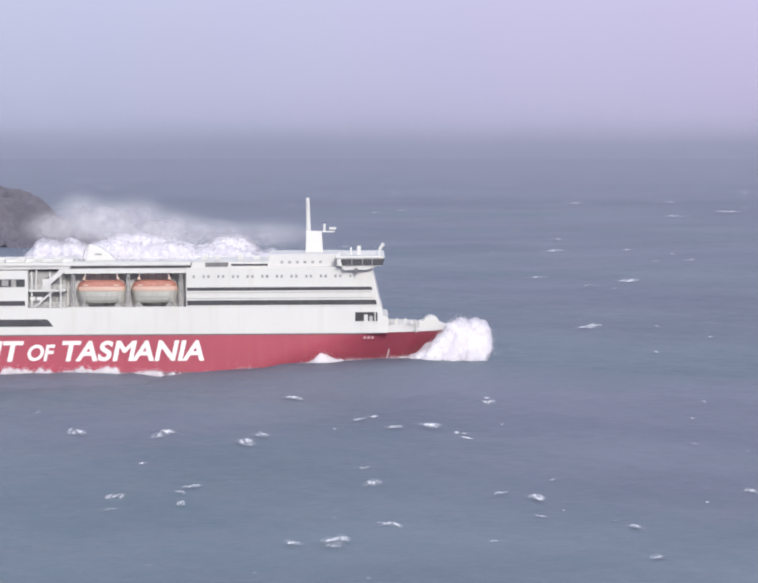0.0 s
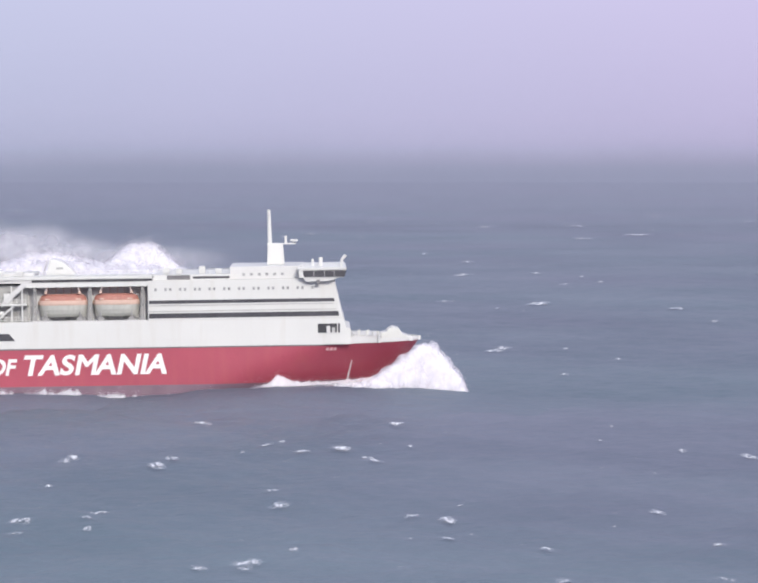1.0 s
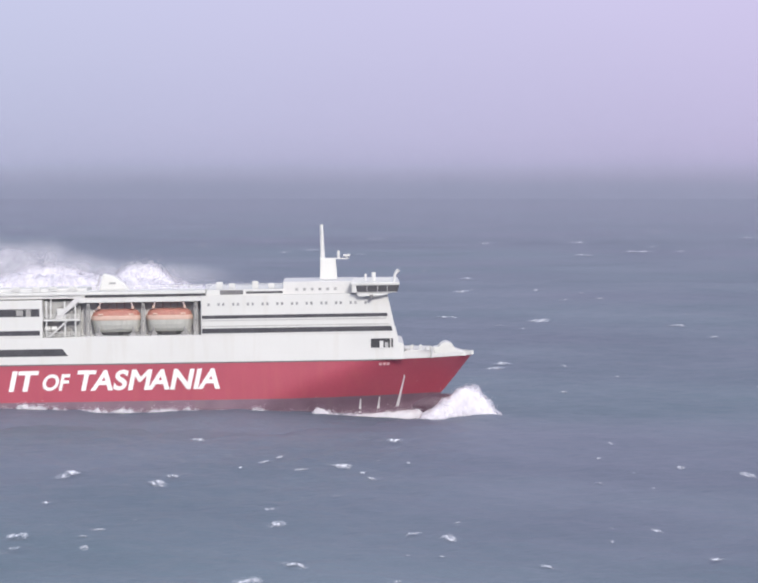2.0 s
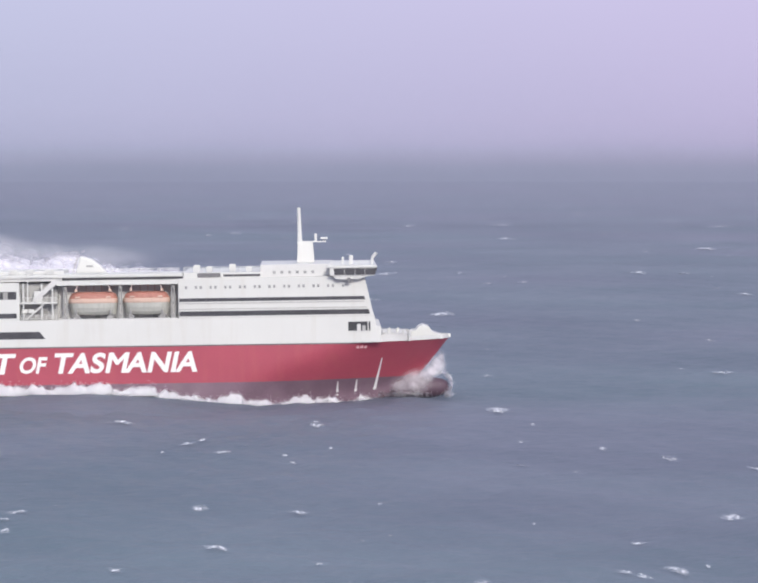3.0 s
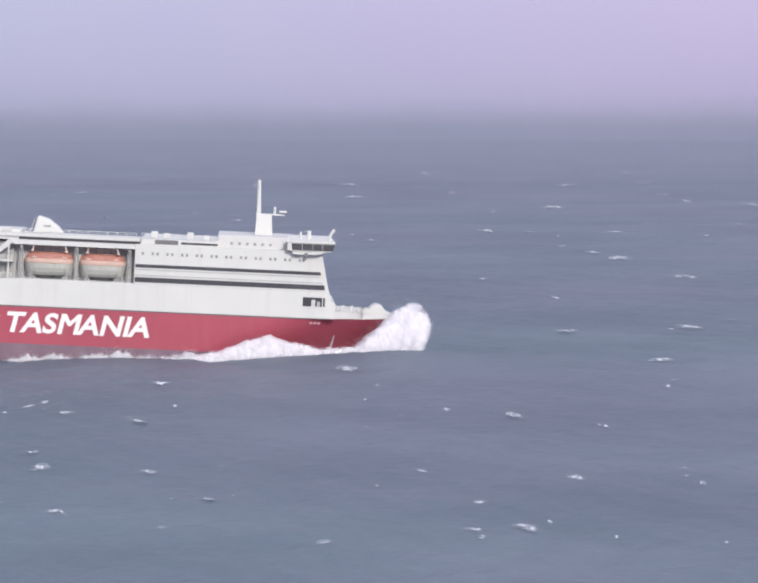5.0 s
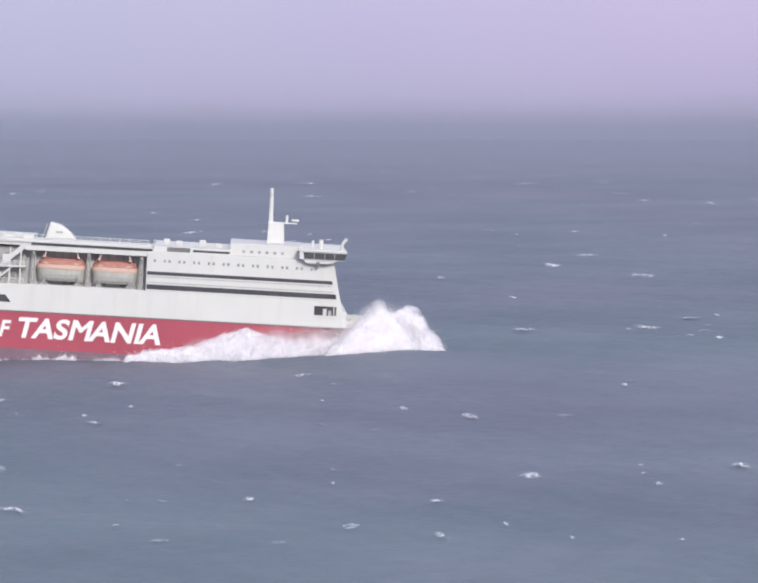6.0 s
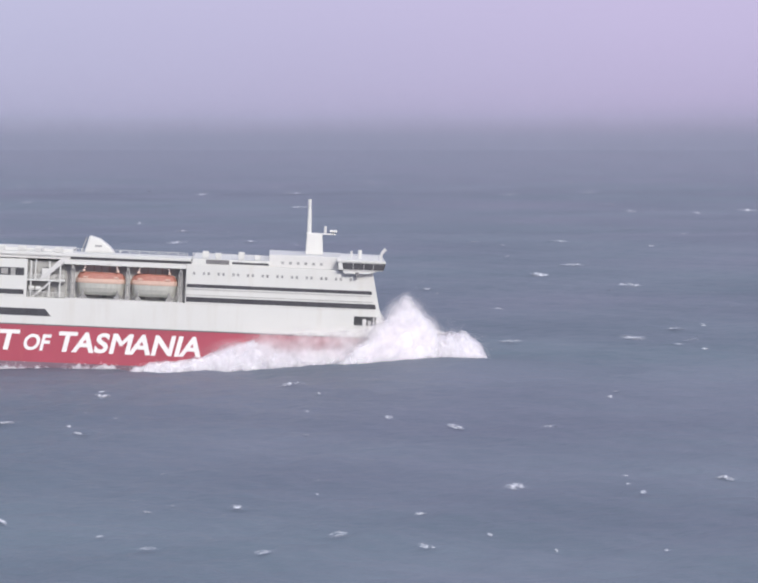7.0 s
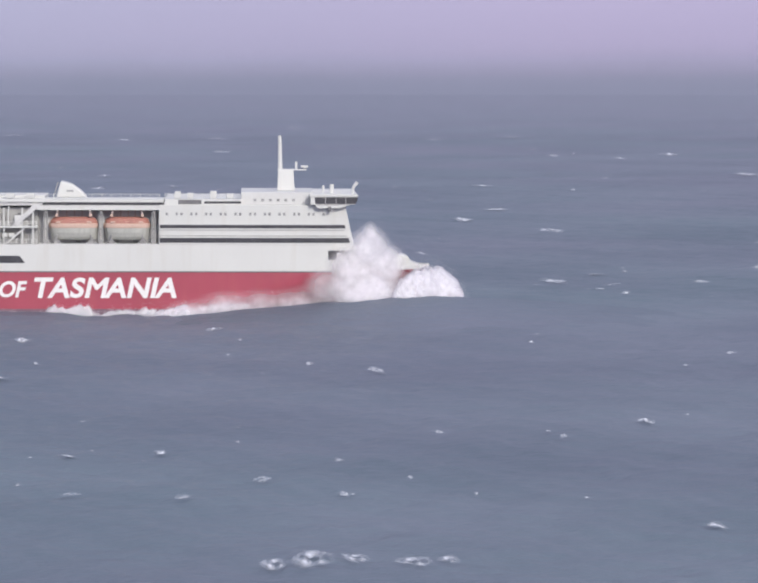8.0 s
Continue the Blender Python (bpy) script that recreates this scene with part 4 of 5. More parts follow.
    for x, z, w, h in ((-63.4, 19.2, 1.4, 1.2), (-61.4, 19.0, 1.0, 1.5), (-57.0, 19.2, 1.0, 1.3), (-55.0, 19.0, 0.8, 1.7), (-53.2, 15.0, 0.9, 1.6), (-55.8, 15.0, 1.2, 1.4), (-51.6, 19.4, 0.7, 1.2)):
        box("deck_opening", x, x + w, -13.62 if x < -58 else -11.1, -13.3 if x < -58 else -10.8, z, z + h, STEEL, ferry, "dark opening in the deck wall", 0.03)
    box("white_locker", -55.0, -53.4, -13.3, -12.2, 18.35, 20.6, WHITE, ferry, "white deck locker", 0.08)
    for x in (-57.6, -56.2):
        tube("hanging_raft", [(x, -12.6, 16.4), (x + 1.1, -12.6, 16.4)], 0.5, WHITE, ferry, "white life raft canister", 10)
    rail("deck_rail", -58.0, -50.4, -13.4, 18.35, 1.0, ferry, step=1.0)
    rail("deck_rail", -57.8, -50.4, -13.4, 14.7, 1.0, ferry, step=1.0)
    rail("deck_rail", -112.0, -50.0, -12.7, 24.0, 1.1, ferry, step=2.5)
    for x in (-64.4, -60.2, -56.8, -52.6):
        box("vent_box", x, x + 1.6, -11.5, -10.2, 24.0, 25.0, WHITE, ferry, "white ventilator box", 0.1)
    for x in (-62.0, -59.6, -56.4):
        tube("deck_post", [(x, -13.3, 18.2), (x + 0.2, -13.3, 22.6)], 0.14, WHITE, ferry)
    prism("raked_fin", [(-55.6, 18.4), (-54.6, 18.4), (-49.2, 23.0), (-51.0, 23.0)], -13.4, -12.6, CREAM, ferry, "pale slanting strut", 0.05)
    for x in (-57.2, -53.4, -51.2):
        box("post", x - 0.15, x + 0.15, -13.3, -12.9, 14.6, 22.2, WHITE, ferry, bevel=0.03)
    # upper decks
    box("upper_deck", -126, -24.0, -12.5, 12.5, 22.6, 23.3, CREAM, ferry, "pale upper deck wall", 0.03)
    # shade of the gap under the deck edge, set in as a dark strip
    box("window_and_gap_strip", -49.2, -24.2, -12.62, -12.4, 22.75, 23.25, GLASS, ferry, "dark strip for the shade in the gap under the upper deck", 0.02)
    box("deck_top", -126, -24.2, -12.9, -5.0, 23.3, 24.0, WHITE, ferry, "white upper deck edge", 0.05)
    box("deck_house", -112, -49, -9.0, 4.0, 23.3, 24.6, WHITE, ferry, "low white deck house", 0.1)
    prism("dome_fin", [(-46.8, 24.0), (-40.4, 24.0), (-41.6, 25.4), (-43.6, 26.9), (-45.9, 27.5)], -6.0, -2.0, WHITE, ferry, "white fin-shaped cover on the roof", 0.3)
    box("fin_window", -44.6, -43.2, -6.06, -5.8, 25.2, 25.6, FROST, ferry, bevel=0.02)
    tube("fin_post", [(-47.4, -6, 24.0), (-46.4, -6, 27.2)], 0.12, STEEL, ferry)
    box("side_house", -24.0, -8.0, -12.8, 12.8, 22.8, 24.0, WHITE, ferry, "white side house", 0.06)
    box("dark_opening", -21.2, -16.4, -12.86, -12.6, 22.95, 23.85, DARK, ferry, "dark opening", 0.03)
    box("window_and_gap_strip", -15.8, -8.2, -12.86, -12.6, 23.1, 23.55, GLASS, ferry, bevel=0.02)
    rail("deck_rail", -24.0, -8.4, -12.6, 24.0, 1.1, ferry)
    rail("deck_rail", -49.0, -25.0, -12.7, 24.0, 1.0, ferry)
    for x, h in ((-22.0, 1.5), (-19.4, 1.2), (-14.6, 1.6), (-11.2, 1.1)):
        box("locker", x, x + 1.3, -11.0, -9.6, 24.0, 24.0 + h, WHITE, ferry, "white deck locker", 0.1)
    box("officers_house", -8.2, 7.0, -11.6, 11.6, 22.8, 25.4, CREAM, ferry, "pale deck house under the mast", 0.12)
    for i in range(6):
        box("house_window", -5.6 + i * 1.6, -5.0 + i * 1.6, -11.68, -11.5, 23.5, 24.05, FROST, ferry, bevel=0.03)
    # bridge with wings out over the side
    bridge = prism("bridge", [(6.2, 23.0), (15.4, 23.0), (15.9, 24.5), (15.7, 24.6), (6.2, 24.6)], -15.2, 15.2, WHITE, ferry, "white bridge with wings over the sides", 0.05)
    prism("bridge_window", [(7.2, 23.15), (15.5, 23.15), (15.95, 24.5), (7.0, 24.5)], -15.26, -15.1, GLASS, bridge, "dark bridge windows")
    prism("bridge_window", [(15.2, 23.15), (15.56, 23.15), (16.0, 24.5), (15.6, 24.5)], -15.15, 15.15, GLASS, bridge, "dark bridge windows")
    for x in (9.2, 11.4, 13.4):
        box("mullion", x, x + 0.12, -15.3, -15.2, 23.15, 24.5, GREY, bridge, bevel=0.01)
    prism("bridge_roof", [(5.8, 24.6), (16.1, 24.6), (15.9, 25.15), (6.0, 25.15)], -15.4, 15.4, WHITE, bridge, "white bridge roof", 0.12)
    prism("wing_bracket", [(7.0, 23.0), (14.6, 23.0), (12.4, 22.3), (7.6, 22.2)], -15.0, -13.4, WHITE, bridge, "white bracket under the wing", 0.05)
    box("wing_light", 9.8, 10.5, -15.2, -14.2, 21.7, 22.6, DARK, bridge, bevel=0.05)
    tube("roof_post", [(10.7, -9, 25.1), (10.7, -9, 27.0)], 0.45, WHITE, bridge, "white searchlight post")
    tube("roof_post", [(9.0, -6, 25.1), (9.0, -6, 26.6)], 0.25, WHITE, bridge)
    tube("horn", [(14.9, -13, 25.1), (15.1, -13, 26.6), (15.9, -13, 27.6)], 0.26, WHITE, bridge, "white bent horn", taper=1.5)
    rail("roof_rail", 6.4, 14.2, -14.8, 25.15, 0.7, ferry)
    # mast
    prism("mast_house", [(-0.6, 25.4), (3.1, 25.4), (2.8, 29.7), (-0.4, 29.7)], -1.8, 1.8, WHITE, ferry, "white mast house", 0.1)
    mast = tube("mast", [(0.05, 0, 29.6), (0.0, 0, 33), (-0.1, 0, 36.9)], 0.52, WHITE, ferry, "white pole mast", 10, 0.7)
    tube("yard", [(0, -1.7, 35.8), (0, 1.7, 35.8)], 0.12, WHITE, mast)
    box("platform", -0.6, 5.6, -1.3, 1.3, 29.6, 29.85, WHITE, ferry, "white radar platform", 0.04)
    tube("aerial_post", [(3.4, -0.4, 29.8), (3.4, -0.4, 31.4)], 0.28, WHITE, ferry)
    box("radar_scanner", 4.4, 5.9, -1.6, 1.6, 30.2, 30.6, WHITE, ferry, "white radar scanner", 0.08)
    tube("scanner_post", [(5.1, 0, 29.8), (5.1, 0, 30.3)], 0.2, WHITE, ferry)
    return ferry


ferry = build_ferry()


# ---------------------------------------------------------------- the rock and its surf
def build_rock():
    n, m = 70, 30
    verts, faces = [], []
    for i in range(n + 1):
        u = i / n
        x = -330 + 155 * u
        ridge = min(34, 0.51 * (-175 - x) + 2.5) * min(1, u * 5 + 0.2)
        for j in range(m + 1):
            v = -1 + 2 * j / m
            p = Vector((x * 0.06, v * 2.2, 3.0))
            crag = noise.fractal(p, 0.8, 2.1, 5) + 0.5 * noise.fractal(p * 3.5, 0.9, 2.0, 4)
            z = ridge * (1 - abs(v) ** 1.4) + crag * (1.5 + ridge * 0.12) - 1.0
            verts.append((x + crag * 2, 735 + v * (14 + 38 * (1 - u)), z))
    k = m + 1
    for i in range(n):
        for j in range(m):
            a = i * k + j
            faces.append((a, a + k, a + k + 1, a + 1))
    ob = mesh_object("rock_island", verts, faces, ROCK)
    return tagged(ob, "dark craggy rock island in the surf", "rock")


build_rock()
SURF_BELT = spray("surf", [(-194, 2), (-186, 7.6), (-175, 8.4), (-167, 7.2), (-157, 8.4), (-148, 7.4), (-137, 7.8), (-125, 6.6), (-112, 6.6), (-98, 5.0), (-84, 3.6), (-66, 2.6), (-54, -2)], on_reef, 21, "white surf breaking round the rock", lump=2.0, drops=9000, veil=5000, size=0.045, wisps=(0.5, 1.3))
SURF_BURST = spray("surf_burst", [(-16, 1), (-12, 4), (-8, 6.5), (-3, 9), (2, 9.4), (6, 8.8), (10, 6), (14, 3), (17, 0)], on_reef, 22, "high white burst of surf on a hidden reef", base=-6, lump=2.0, drops=6000, veil=3000, size=0.045, wisps=(0.6,))
SURF_PLUME = spray("surf_plume", [(-20, 1), (-15, 5), (-9, 7.6), (-2, 8), (5, 7), (10, 6.4), (15, 3.5), (19, 0)], on_reef, 23, "white plume of surf beside the rock", base=-6, lump=2.0, drops=6000, veil=3000, size=0.045, wisps=(0.6,))
SURF_MIST = mist_cloud("surf_mist", [(-14, 11, 7, 5, 0.6), (-4, 8, 11, 5, 1.0), (8, 9, 9, 5, 0.7), (20, 6, 11, 4, 0.8), (-24, 7, 7, 3.5, 0.8), (36, 4, 12, 3.5, 0.7), (62, 4.0, 13, 3.0, 0.4)], on_reef, 24, "faint mist of spray blown off the surf", most=0.5, step=0.8, size=0.06, gusts=7.0)

# ---------------------------------------------------------------- spray round the ship, whitecaps
BOW_FAN = spray("bow_spray", [(-8, -3), (-3, 1.2), (4, 2.6), (12, 2.8), (18, 3.8), (22, 5.2), (26, 7.8), (30, 10.8), (33, 12), (35, 11), (37, 8.6), (39, 5.8), (41, 3), (42, 0.5)], round_bow, 31, "white fan of spray thrown up by the bow")
BOW_RUN = spray("side_surge", [(-7, -2), (-5, 0.6), (-1, 2.0), (0.8, 3.7), (2.4, 3.0), (4, 2.2), (10, 2.0), (16, 2.3), (22, 2.6), (27, -2)], lambda x: (-half_beam(x, 4.0) - 0.9, 1.0), 30, "low white wave running along the bow", base=-2.0, lump=0.5, drops=3000, veil=1500, size=0.08, wisps=())
BOW_CREST = spray("bow_spray", [(19, -1), (22, 4), (25, 6.8), (28, 10.6), (30, 12.6), (32.5, 13.3), (35, 13.2), (37, 12.2), (38.6, 10.2), (39.6, 7.6), (39.9, 5)], round_bow, 32, "white crest of water bursting over the bow", base=0.0, nose=(3.4, 3.0, 9.0))
BOW_BALL = spray("bow_spray", [(13, -3), (17, -0.6), (20, 0.8), (23, 2.8), (26, 5.4), (29, 8.4), (31.5, 9.6), (34, 9.4), (35.8, 8.2), (37.0, 6.2), (37.5, 3.5)], round_bow, 33, "round white burst of spray at the stem", nose=(3.2, -0.5, 5.5))
BIG_HUMP = spray("spray_burst", [(3, -3), (7, 1.8), (11, 5.0), (15, 8.6), (18.5, 11.6), (21.5, 13.0), (24, 11.4), (26, 8.8), (28, 6.4), (29.6, 4), (30.6, -0.5)], round_bow, 35, "towering white burst of spray beside the bow", drops=9000, veil=4000, fling=0.9, wisps=())
HUMP_MIST = mist_cloud("spray_mist", [(20.8, 12.4, 1.0, 1.5, 0.8), (20.6, 9.6, 2.2, 2.4, 1.0), (17.6, 5.6, 2.8, 2.6, 1.0), (23.6, 6, 2.3, 2.5, 1.0), (12.5, 2.8, 2.6, 1.7, 0.5), (19, 2.5, 4.6, 2.2, 1.1)], round_bow, 38, "pale mist of spray hanging beside the bow", most=0.85)
BIG_TAIL = spray("spray_burst", [(21, -2), (24, 4), (28, 6.8), (31, 7.2), (34, 6.4), (36.5, 4.4), (38.4, 1.8), (39.4, -1)], round_bow, 36, "low white water ahead of the bow")
SIDE_SURGE = spray("side_surge", [(-34.5, -3), (-32, 1.6), (-28, 2.6), (-22, 3.0), (-17, 3.9), (-12, 6.0), (-7, 7.0), (-3, 5.6), (2, 4.6), (8, 4.4), (16, 4.3), (22, 3.8), (26, -3)], along_side, 37, "white surge sweeping along the red hull", veil=2500, lump=0.7, wisps=(0.6,))
SIDE_BAND = spray("side_surge", [(-15, -3), (-11, 3.4), (-5, 5.6), (1, 6.0), (8, 6.4), (14, 7.0), (20, 6.4), (24, -3)], along_side, 40, "thick white surge against the red bow side", veil=3000, fling=0.9, lump=0.8, wisps=())
SIDE_MIST = mist_cloud("side_mist", [(-13, 2.6, 3.4, 1.5, 0.8), (-6, 3.4, 3.6, 1.9, 1.0), (1, 3.6, 3.6, 2.0, 1.0), (8, 3.8, 3.4, 2.1, 1.0), (14, 4.0, 3.2, 2.2, 0.8)], along_side, 39, "thin white spray drifting up the red hull", layers=1, most=0.75)


def build_curtain():
    """White water at the lifted bow: foam along the forefoot and an uneven ring round the bulb."""
    rng = np.random.default_rng(34)

    def on_side(px, pz):
        side = np.array([half_beam(p, max(q, -2.5) - 2.5) for p, q in zip(px, pz)])
        bulb = 2.1 * np.sqrt(np.clip(1 - ((px - 23.5) / 7.3) ** 2, 0, 1))
        return np.stack([px, -np.maximum(side, bulb) - 0.35 - np.abs(rng.normal(0, 0.25, len(px))), pz], 1)

    pts = [on_side(rng.normal(22.0, 2.6, 900), rng.normal(0.2, 0.35, 900))]
    a = rng.uniform(-1.1, 1.6, 300)
    r = 2.5 + rng.normal(0.1, 0.3, 300)
    pts.append(np.stack([29.1 + r * np.cos(a), -1.6 + rng.normal(0, 0.5, 300), 2.3 + r * np.sin(a)], 1))
    pts.append(np.stack([rng.normal(31.0, 0.5, 200), rng.normal(-1.6, 0.4, 200), rng.normal(0.2, 0.3, 200)], 1))
    pts = np.vstack(pts)
    verts, faces = fleck_mesh(pts, rng.uniform(0.045, 0.10, len(pts)), 1.4, rng)
    verts, faces = verts.tolist(), faces.tolist()
    ring = [(29.1 + 2.7 * math.cos(u), -1.7, 2.3 + 2.7 * math.sin(u)) for u in np.linspace(-1.15, 1.7, 44)]
    for path in (ring,):
        # an uneven strand of white water
        first, m = len(verts), 12
        for i, p in enumerate(path):
            taper = math.sin(math.pi * (i + 0.6) / len(path)) ** 0.4
            along = (Vector(path[min(i + 1, len(path) - 1)]) - Vector(path[max(i - 1, 0)])).normalized()
            side = along.cross(Vector((0, 1, 0)))
            for k in range(m):
                turn = 2 * math.pi * k / m
                out = side * math.cos(turn) + Vector((0, 1, 0)) * math.sin(turn)
                q = Vector(p) + out * 0.24 * taper
                verts.append((q + out * 0.3 * noise.fractal(q * 0.9, 0.9, 2.1, 3))[:])
        faces += [[first + i * m + k, first + i * m + (k + 1) % m, first + (i + 1) * m + (k + 1) % m, first + (i + 1) * m + k] for i in range(len(path) - 1) for k in range(m)]
    ob = mesh_object("water_curtain", verts, faces, FOAM, smooth=True)
    return tagged(ob, "white water draining from the lifted bow", "sea spray", kind="stuff")


BOW_CURTAIN = build_curtain()
BOW_SHEET = mist_cloud("water_sheet", [(29.4, 7.8, 0.5, 0.9, 0.6), (28.7, 6.6, 0.9, 1.0, 1.0), (27.6, 5.4, 1.1, 0.8, 1.0), (26.2, 4.3, 1.0, 0.9, 0.9), (24.2, 3.2, 1.7, 1.3, 0.75), (21.8, 2.4, 1.6, 0.9, 0.5)], lambda x: (-max(half_beam(x, 2.5), 1.4) - 1.2, 0.6), 42, "thin white sheet of water running off the stem", layers=1, most=0.85, step=0.2, count=200, gusts=1.6)
STRETCHES = [(-76 + 9 * i, -65.5 + 9 * i) for i in range(10)]
HULL_FOAM = [foam_run(a, c, 41 + i) for i, (a, c) in enumerate(STRETCHES)]
SWELLS = [build_swell(3.0), build_swell(8.0), build_swell(13.0)]
CAPS = [whitecaps(50 + i, 64) for i in range(6)]
BREAKERS = [whitecaps(70 + i, 0, spots) for i, spots in enumerate((
    ((124, 1264, 0.9), (38, 423, 0.5), (24, 382, 0.4), (3, -234, 0.5), (-23, -283, 0.9), (-45, -152, 0.5), (16, -263, 0.4), (-15, -119, 0.6), (-2, -226, 0.4), (37, 419, 0.6), (-23, -290, 0.5), (80, 377, 0.4), (-43, -145, 0.4)),
    ((41, -287, 0.7), (28, 353, 0.7), (179, 1002, 0.5), (118, 692, 0.4), (143, 442, 0.6), (66, -158, 0.4), (29, -35, 0.6), (96, -8, 0.7), (139, 490, 0.5), (-8, -221, 0.5), (61, -20, 0.5), (34, -291, 0.4), (57, 3044, 0.4)),
    ((28, -55, 0.6), (89, -25, 0.7), (0, -299, 0.6), (147, 458, 0.7), (128, 389, 0.4), (128, 80, 0.4), (25, -359, 1.3), (36, -358, 1.1), (21, -360, 0.8), (30, -357, 0.8), (40, -356, 0.6), (74, -330, 0.7), (24, -286, 0.5), (129, 399, 0.5), (120, 54, 0.6), (305, 798, 0.7), (12, -251, 0.3)),
))]


# ---------------------------------------------------------------- what moves
SPEED = 10.8          # metres a second


def sail(t):
    return SPEED * (t - 4.0)


# crests of the swell beside the ship: seconds, metres ahead of the mast, height of the top
CRESTS = (
    ((0.0, 18, 3.7), (0.5, 14, 3.7), (1.0, 8, 3.2), (1.5, -8, 2.3), (1.8, -16, 1.9), (2.6, -40, 1.5), (3.0, -48, 1.5), (3.5, -56, 1.4), (5.0, -76, 1.1), (8.0, -140, 0.4)),
    ((0.0, 220, 0.4), (2.0, 150, 0.4), (3.5, 90, 0.6), (4.5, 40, 1.4), (5.2, 23, 1.7), (6.4, 29, 1.4), (7.0, 26, 2.1), (7.5, 21, 2.6), (8.0, 29, 3.2)),
    ((0.0, -50, 1.2), (0.5, -50, 1.3), (1.0, -52, 1.7), (1.5, -55, 2.1), (1.8, -61, 2.0), (2.3, -73, 2.0), (3.0, -90, 2.2), (3.5, -82, 1.8), (4.0, -66, 1.4), (4.5, -42, 0.9), (5.0, -28, 0.6), (5.3, -32, 0.4), (6.2, -48, 0.0), (7.0, -54, 0.4), (8.0, -60, 0.7)),
)


def crest(x, t):
    """How high the passing swell stands at a place, in metres ahead of the mast."""
    high = SEA_LEVEL
    for rows in CRESTS:
        times, ahead, top = zip(*rows)
        at, peak = np.interp(t, times, ahead), np.interp(t, times, top)
        high = max(high, 6.0 * math.exp(-4 * ((x - at) / 110.0) ** 2) - 6.0 + peak)
    return high


def motions():
    def heading(t):
        return float(np.interp(t, (0.0, 4.0, 8.0), (2.4, 0.0, -3.0)))

    def attitude(t, h, p):
        yaw = heading(t)
        return pose(sail(t) + 9 * math.sin(radians(p)) - 13.5 * math.sin(radians(yaw)), 0, h, 0, -p, yaw)

    walk(ferry, [(t, attitude(t, h, p)) for t, h, p in [
    (0.0, 0.17, 0.31), (0.5, 1.92, 0.44), (1.0, 2.58, 0.83), (1.5, 2.83, 1.12), (1.7, 2.88, 0.93),
    (3.0, 2.93, 0.80), (3.5, 2.63, 0.12), (4.0, 2.04, -1.05), (4.5, 1.16, -1.80), (5.0, 0.10, -2.70),
    (5.2, -0.34, -2.73), (6.3, -2.11, -3.41), (6.5, -2.19, -3.06), (7.0, -1.97, -2.50), (7.5, -1.19, -1.03),
    (8.0, -0.22, -0.19),
]])

    def alongside(t, ahead, z):
        """A place beside the ship, turned as it is headed: metres ahead of the mast, height."""
        yaw = heading(t)
        return pose(sail(t) + ahead * math.cos(radians(yaw)) - 13.5 * math.sin(radians(yaw)), ahead * math.sin(radians(yaw)), z, 0, 0, yaw)

    def beside(ob, rows):
        """A piece of water that goes along with the ship: seconds, metres ahead of its place, height."""
        walk(ob, [(t, alongside(t, dx, z)) for t, dx, z in rows])

    beside(BOW_FAN, [(0, -2.4, -2.2), (0.5, -1.6, -1.8), (1.0, 0, 0.2), (1.5, -0.8, -1.6), (1.8, -1.6, -3.4), (2.2, -3, -8), (2.8, -4, -14), (8, -4, -16)])
    beside(BOW_RUN, [(0, 2, 2.0), (0.5, 1.5, 2.3), (1.0, 0.8, 2.3), (1.5, 0, 1.3), (2.0, -2, -1), (2.6, -4, -5), (8, -4, -9)])
    beside(BOW_CREST, [(0, -0.4, -1.5), (0.4, -0.2, -1.3), (0.7, 0, -3.0), (1.3, 0, -10), (2, 0, -16), (8, 0, -16)])
    beside(BOW_CURTAIN, [(0, 0, -8), (1.7, 0, -5), (2.3, 0, 0.4), (3.0, 0, 0.3), (3.5, 0, -0.4), (4.0, 0, -2.2), (4.6, 0, -6), (8, 0, -9)])
    beside(BOW_SHEET, [(0, 0, -14), (1.6, 0, -10), (2.3, 0, -0.6), (3.0, 0, 0.2), (3.5, 0, -0.4), (4.0, 0, -2.6), (4.6, 0, -8), (8, 0, -14)])
    beside(BOW_BALL, [(0, -2, -14), (3.5, -1.8, -11), (3.8, -1.5, -7.6), (4.0, -1.3, -6.2), (4.5, 0, -0.2), (5.0, 0.1, 1.3), (5.3, 0, 2.0), (6.0, -3, 0.6), (6.6, -6, -8), (8, -8, -14)])
    beside(BIG_HUMP, [(0, 0, -24), (4.6, 6, -22), (5.3, 6, -11), (5.8, 4, -3.5), (6.3, 0.8, -0.5), (6.7, 0.2, 0.4), (7.2, -0.2, 0.7), (7.6, -1.2, -1.0), (8, -2.2, -4.0)])
    beside(HUMP_MIST, [(0, 0, -26), (4.6, 6, -25), (5.3, 6, -14), (5.8, 4, -5), (6.3, 0.8, -1.8), (6.7, 0.2, -0.6), (7.2, -0.2, 0.8), (7.6, -1.2, 2.2), (8, -2.2, 3.4)])
    beside(BIG_TAIL, [(0, 0, -11), (4.8, 0, -10), (5.4, 0, -5), (6.0, -0.6, -0.4), (6.5, -0.6, 0.4), (7.0, 0, 0.2), (7.5, 0, 1.2), (8, 0.2, 2.2)])
    beside(SIDE_SURGE, [(0, 12, -10), (3.9, 14, -9), (4.5, 13, -5.6), (5.0, 10, -1.6), (5.6, 6, -0.8), (6.4, 0, 0), (7.0, -4, -0.8), (7.5, -8, -2.8), (8, -13, -4.8)])
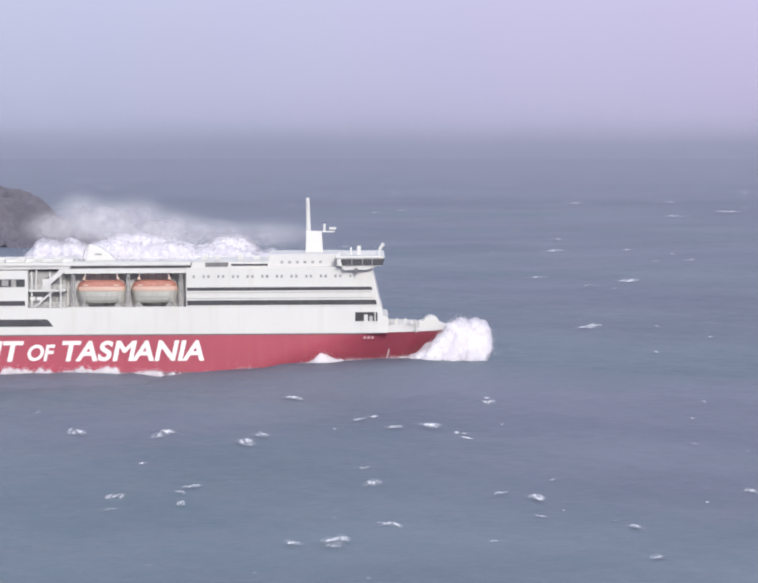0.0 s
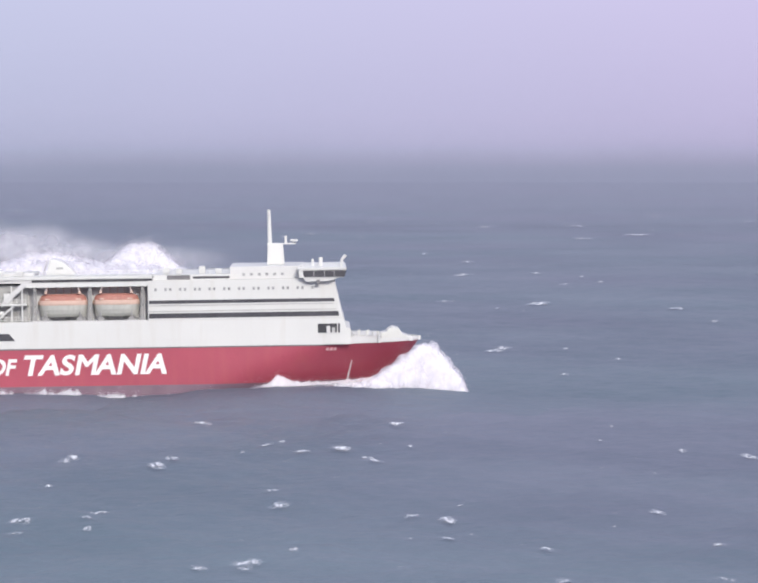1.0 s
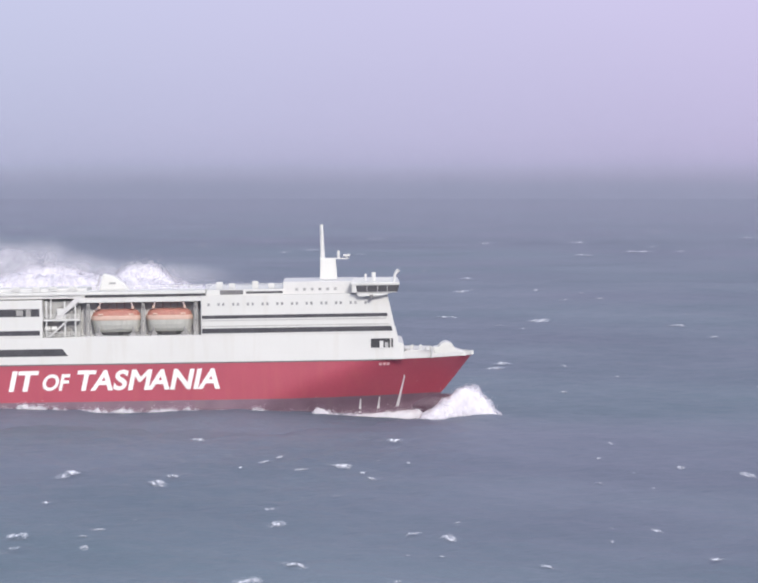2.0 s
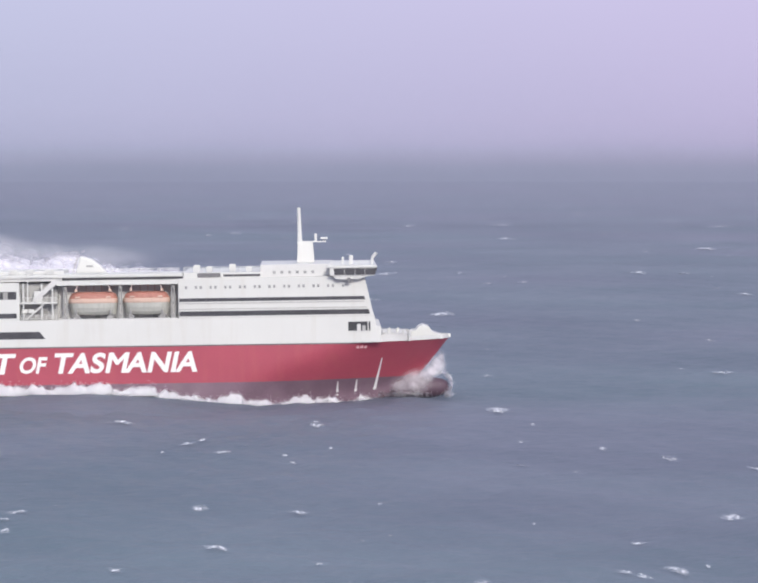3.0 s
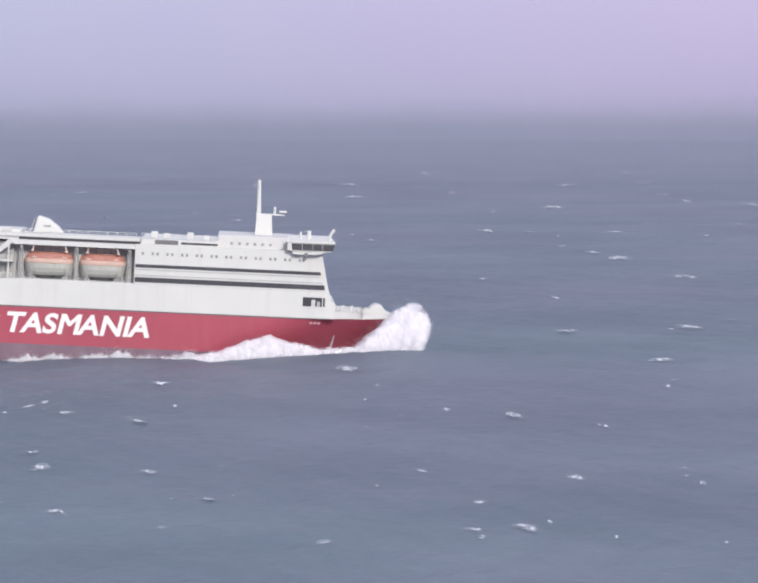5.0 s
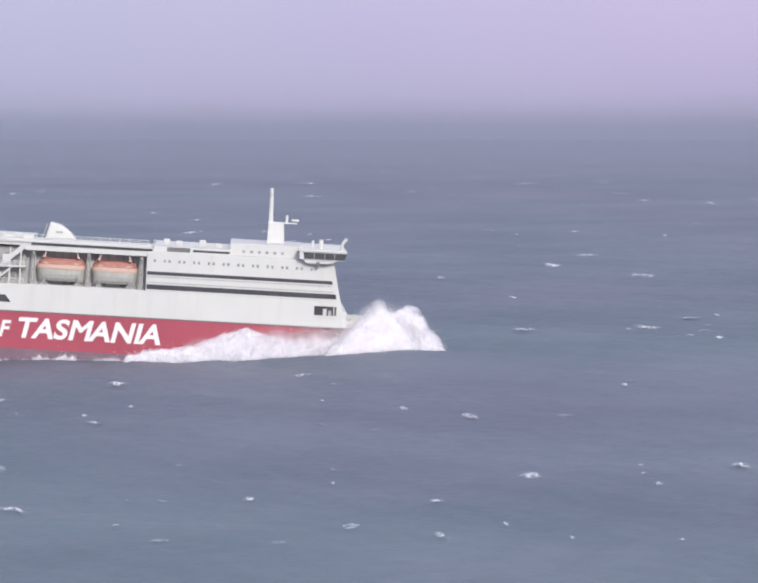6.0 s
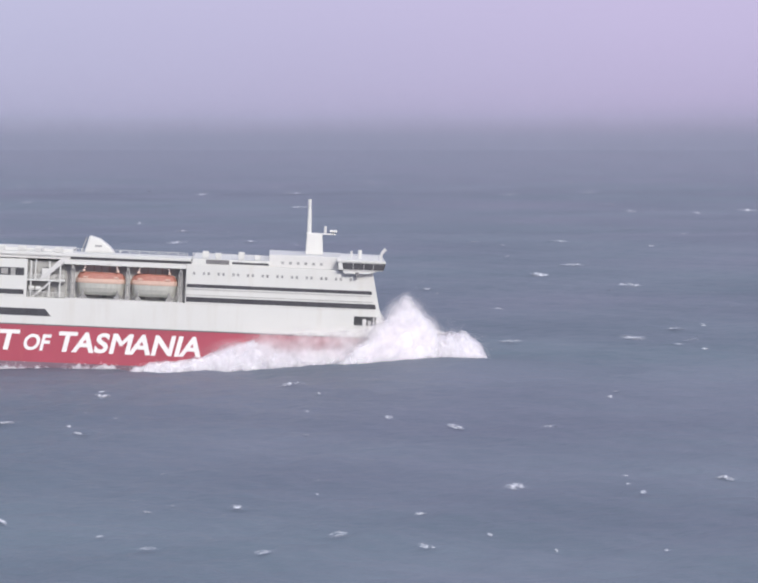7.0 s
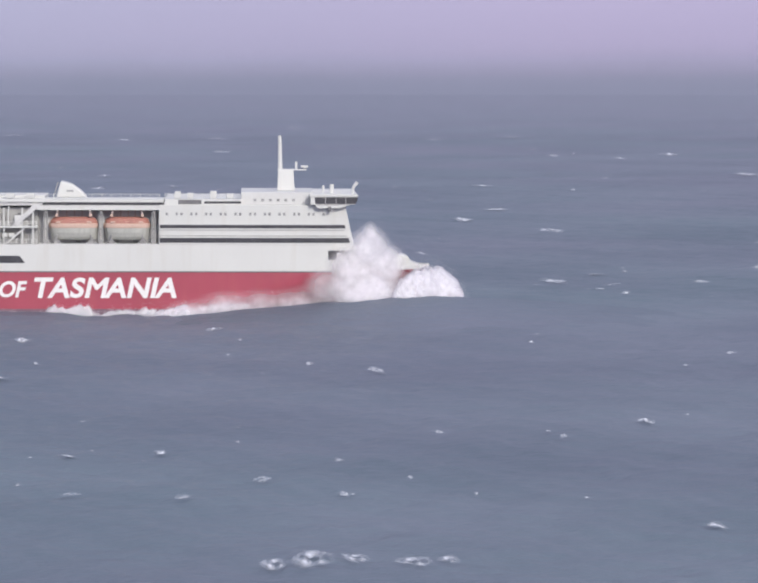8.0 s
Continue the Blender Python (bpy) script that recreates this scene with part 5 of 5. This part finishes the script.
    beside(SIDE_BAND, [(0, 8, -16), (4.8, 8, -14), (5.4, 6, -8), (5.9, 3, -2.4), (6.4, 0, 0), (7.0, -1, -1.4), (7.5, -2, -4.4), (8, -3, -7)])
    beside(SIDE_MIST, [(0, 8, -16), (4.6, 8, -14), (5.2, 6, -8), (5.8, 3, -2.2), (6.4, 0, 0.4), (7.0, -1, 0.8), (7.5, -3, -0.8), (8, -5, -2.6)])
    # the swell runs against the ship: each crest meets the bow and passes aft
    for ob, rows in zip(SWELLS, CRESTS):
        walk(ob, [(t, pose(sail(t) + at, -12, top - 3.3)) for t, at, top in rows])
    for ob, (a, c) in zip(HULL_FOAM, STRETCHES):
        mid = (a + c) / 2
        # little foam forward until the bow has lifted, then more of it aft
        low, high = (-1.2, 0.0) if mid > -30 else (0.0, 0.8)
        late = 0.6 if -46 < mid < 0 else -0.9
        walk(ob, [(t, alongside(t, mid, crest(mid, t) + late * float(np.interp(t, (6.9, 7.5), (0, 1))) + low * float(np.interp(t, (1.5, 2.6), (1, 0))) + high * float(np.interp(t, (2.4, 2.9, 3.8, 4.4), (0, 1, 1, 0))) + float(np.interp(t, (0, 1.8, 2.8, 4.2, 5.2, 6.4, 8), (0.0, -0.5, 0.45, 0.1, 0.0, -0.6, 0.0))))) for t in np.linspace(0, 8, 17)])
    walk(SURF_BURST, [(t, pose(-119, 690, z)) for t, z in ((0, -4.0), (0.5, 0.6), (1.0, 3.2), (1.5, 2.4), (2.2, 0.6), (3.0, -2.0), (4.0, -4.5), (5.5, -8), (8, -10))])
    walk(SURF_PLUME, [(t, pose(-156, 692, z)) for t, z in ((0, -1.5), (0.6, -0.6), (1.2, 1.2), (1.7, 2.0), (2.6, 0.5), (4.0, -3), (6, -8), (8, -10))])
    walk(SURF_MIST, [(t, pose(-168 - 1.2 * t, 700, z)) for t, z in ((0, 1.5), (0.8, 0.8), (1.6, 0.6), (2.6, 1.0), (4.0, 1.0), (5.4, -0.5), (6.5, -4), (8, -9))])
    walk(SURF_BELT, [(t, pose(0, 600, z)) for t, z in ((0, -2.8), (0.5, -1.6), (1.0, -0.9), (1.6, 0.0), (2.4, 0.1), (4, 0.2), (6, -0.3), (8, 0.2))])
    # crests that break for a while and dissolve again
    for ob, rise in zip(BREAKERS, (((0, 0.2), (1.0, 0.25), (1.9, 0.1), (3.0, -1.6), (8, -2.2)), ((0, -2.0), (2.0, -1.6), (2.9, 0.1), (4.2, 0.25), (5.2, 0.1), (6.4, -1.6), (8, -2.0)), ((0, -2.2), (5.0, -1.6), (6.2, 0.1), (7.2, 0.25), (8, 0.2)))):
        walk(ob, [(t, pose(0, 0, z)) for t, z in rise])
    for i, caps in enumerate(CAPS):
        walk(caps, [(t, pose(-0.5 * t, -0.6 * t, 0.22 * math.sin(1.7 * t + 1.05 * i) - 0.05)) for t in np.linspace(0, 8, 17)])


motions()
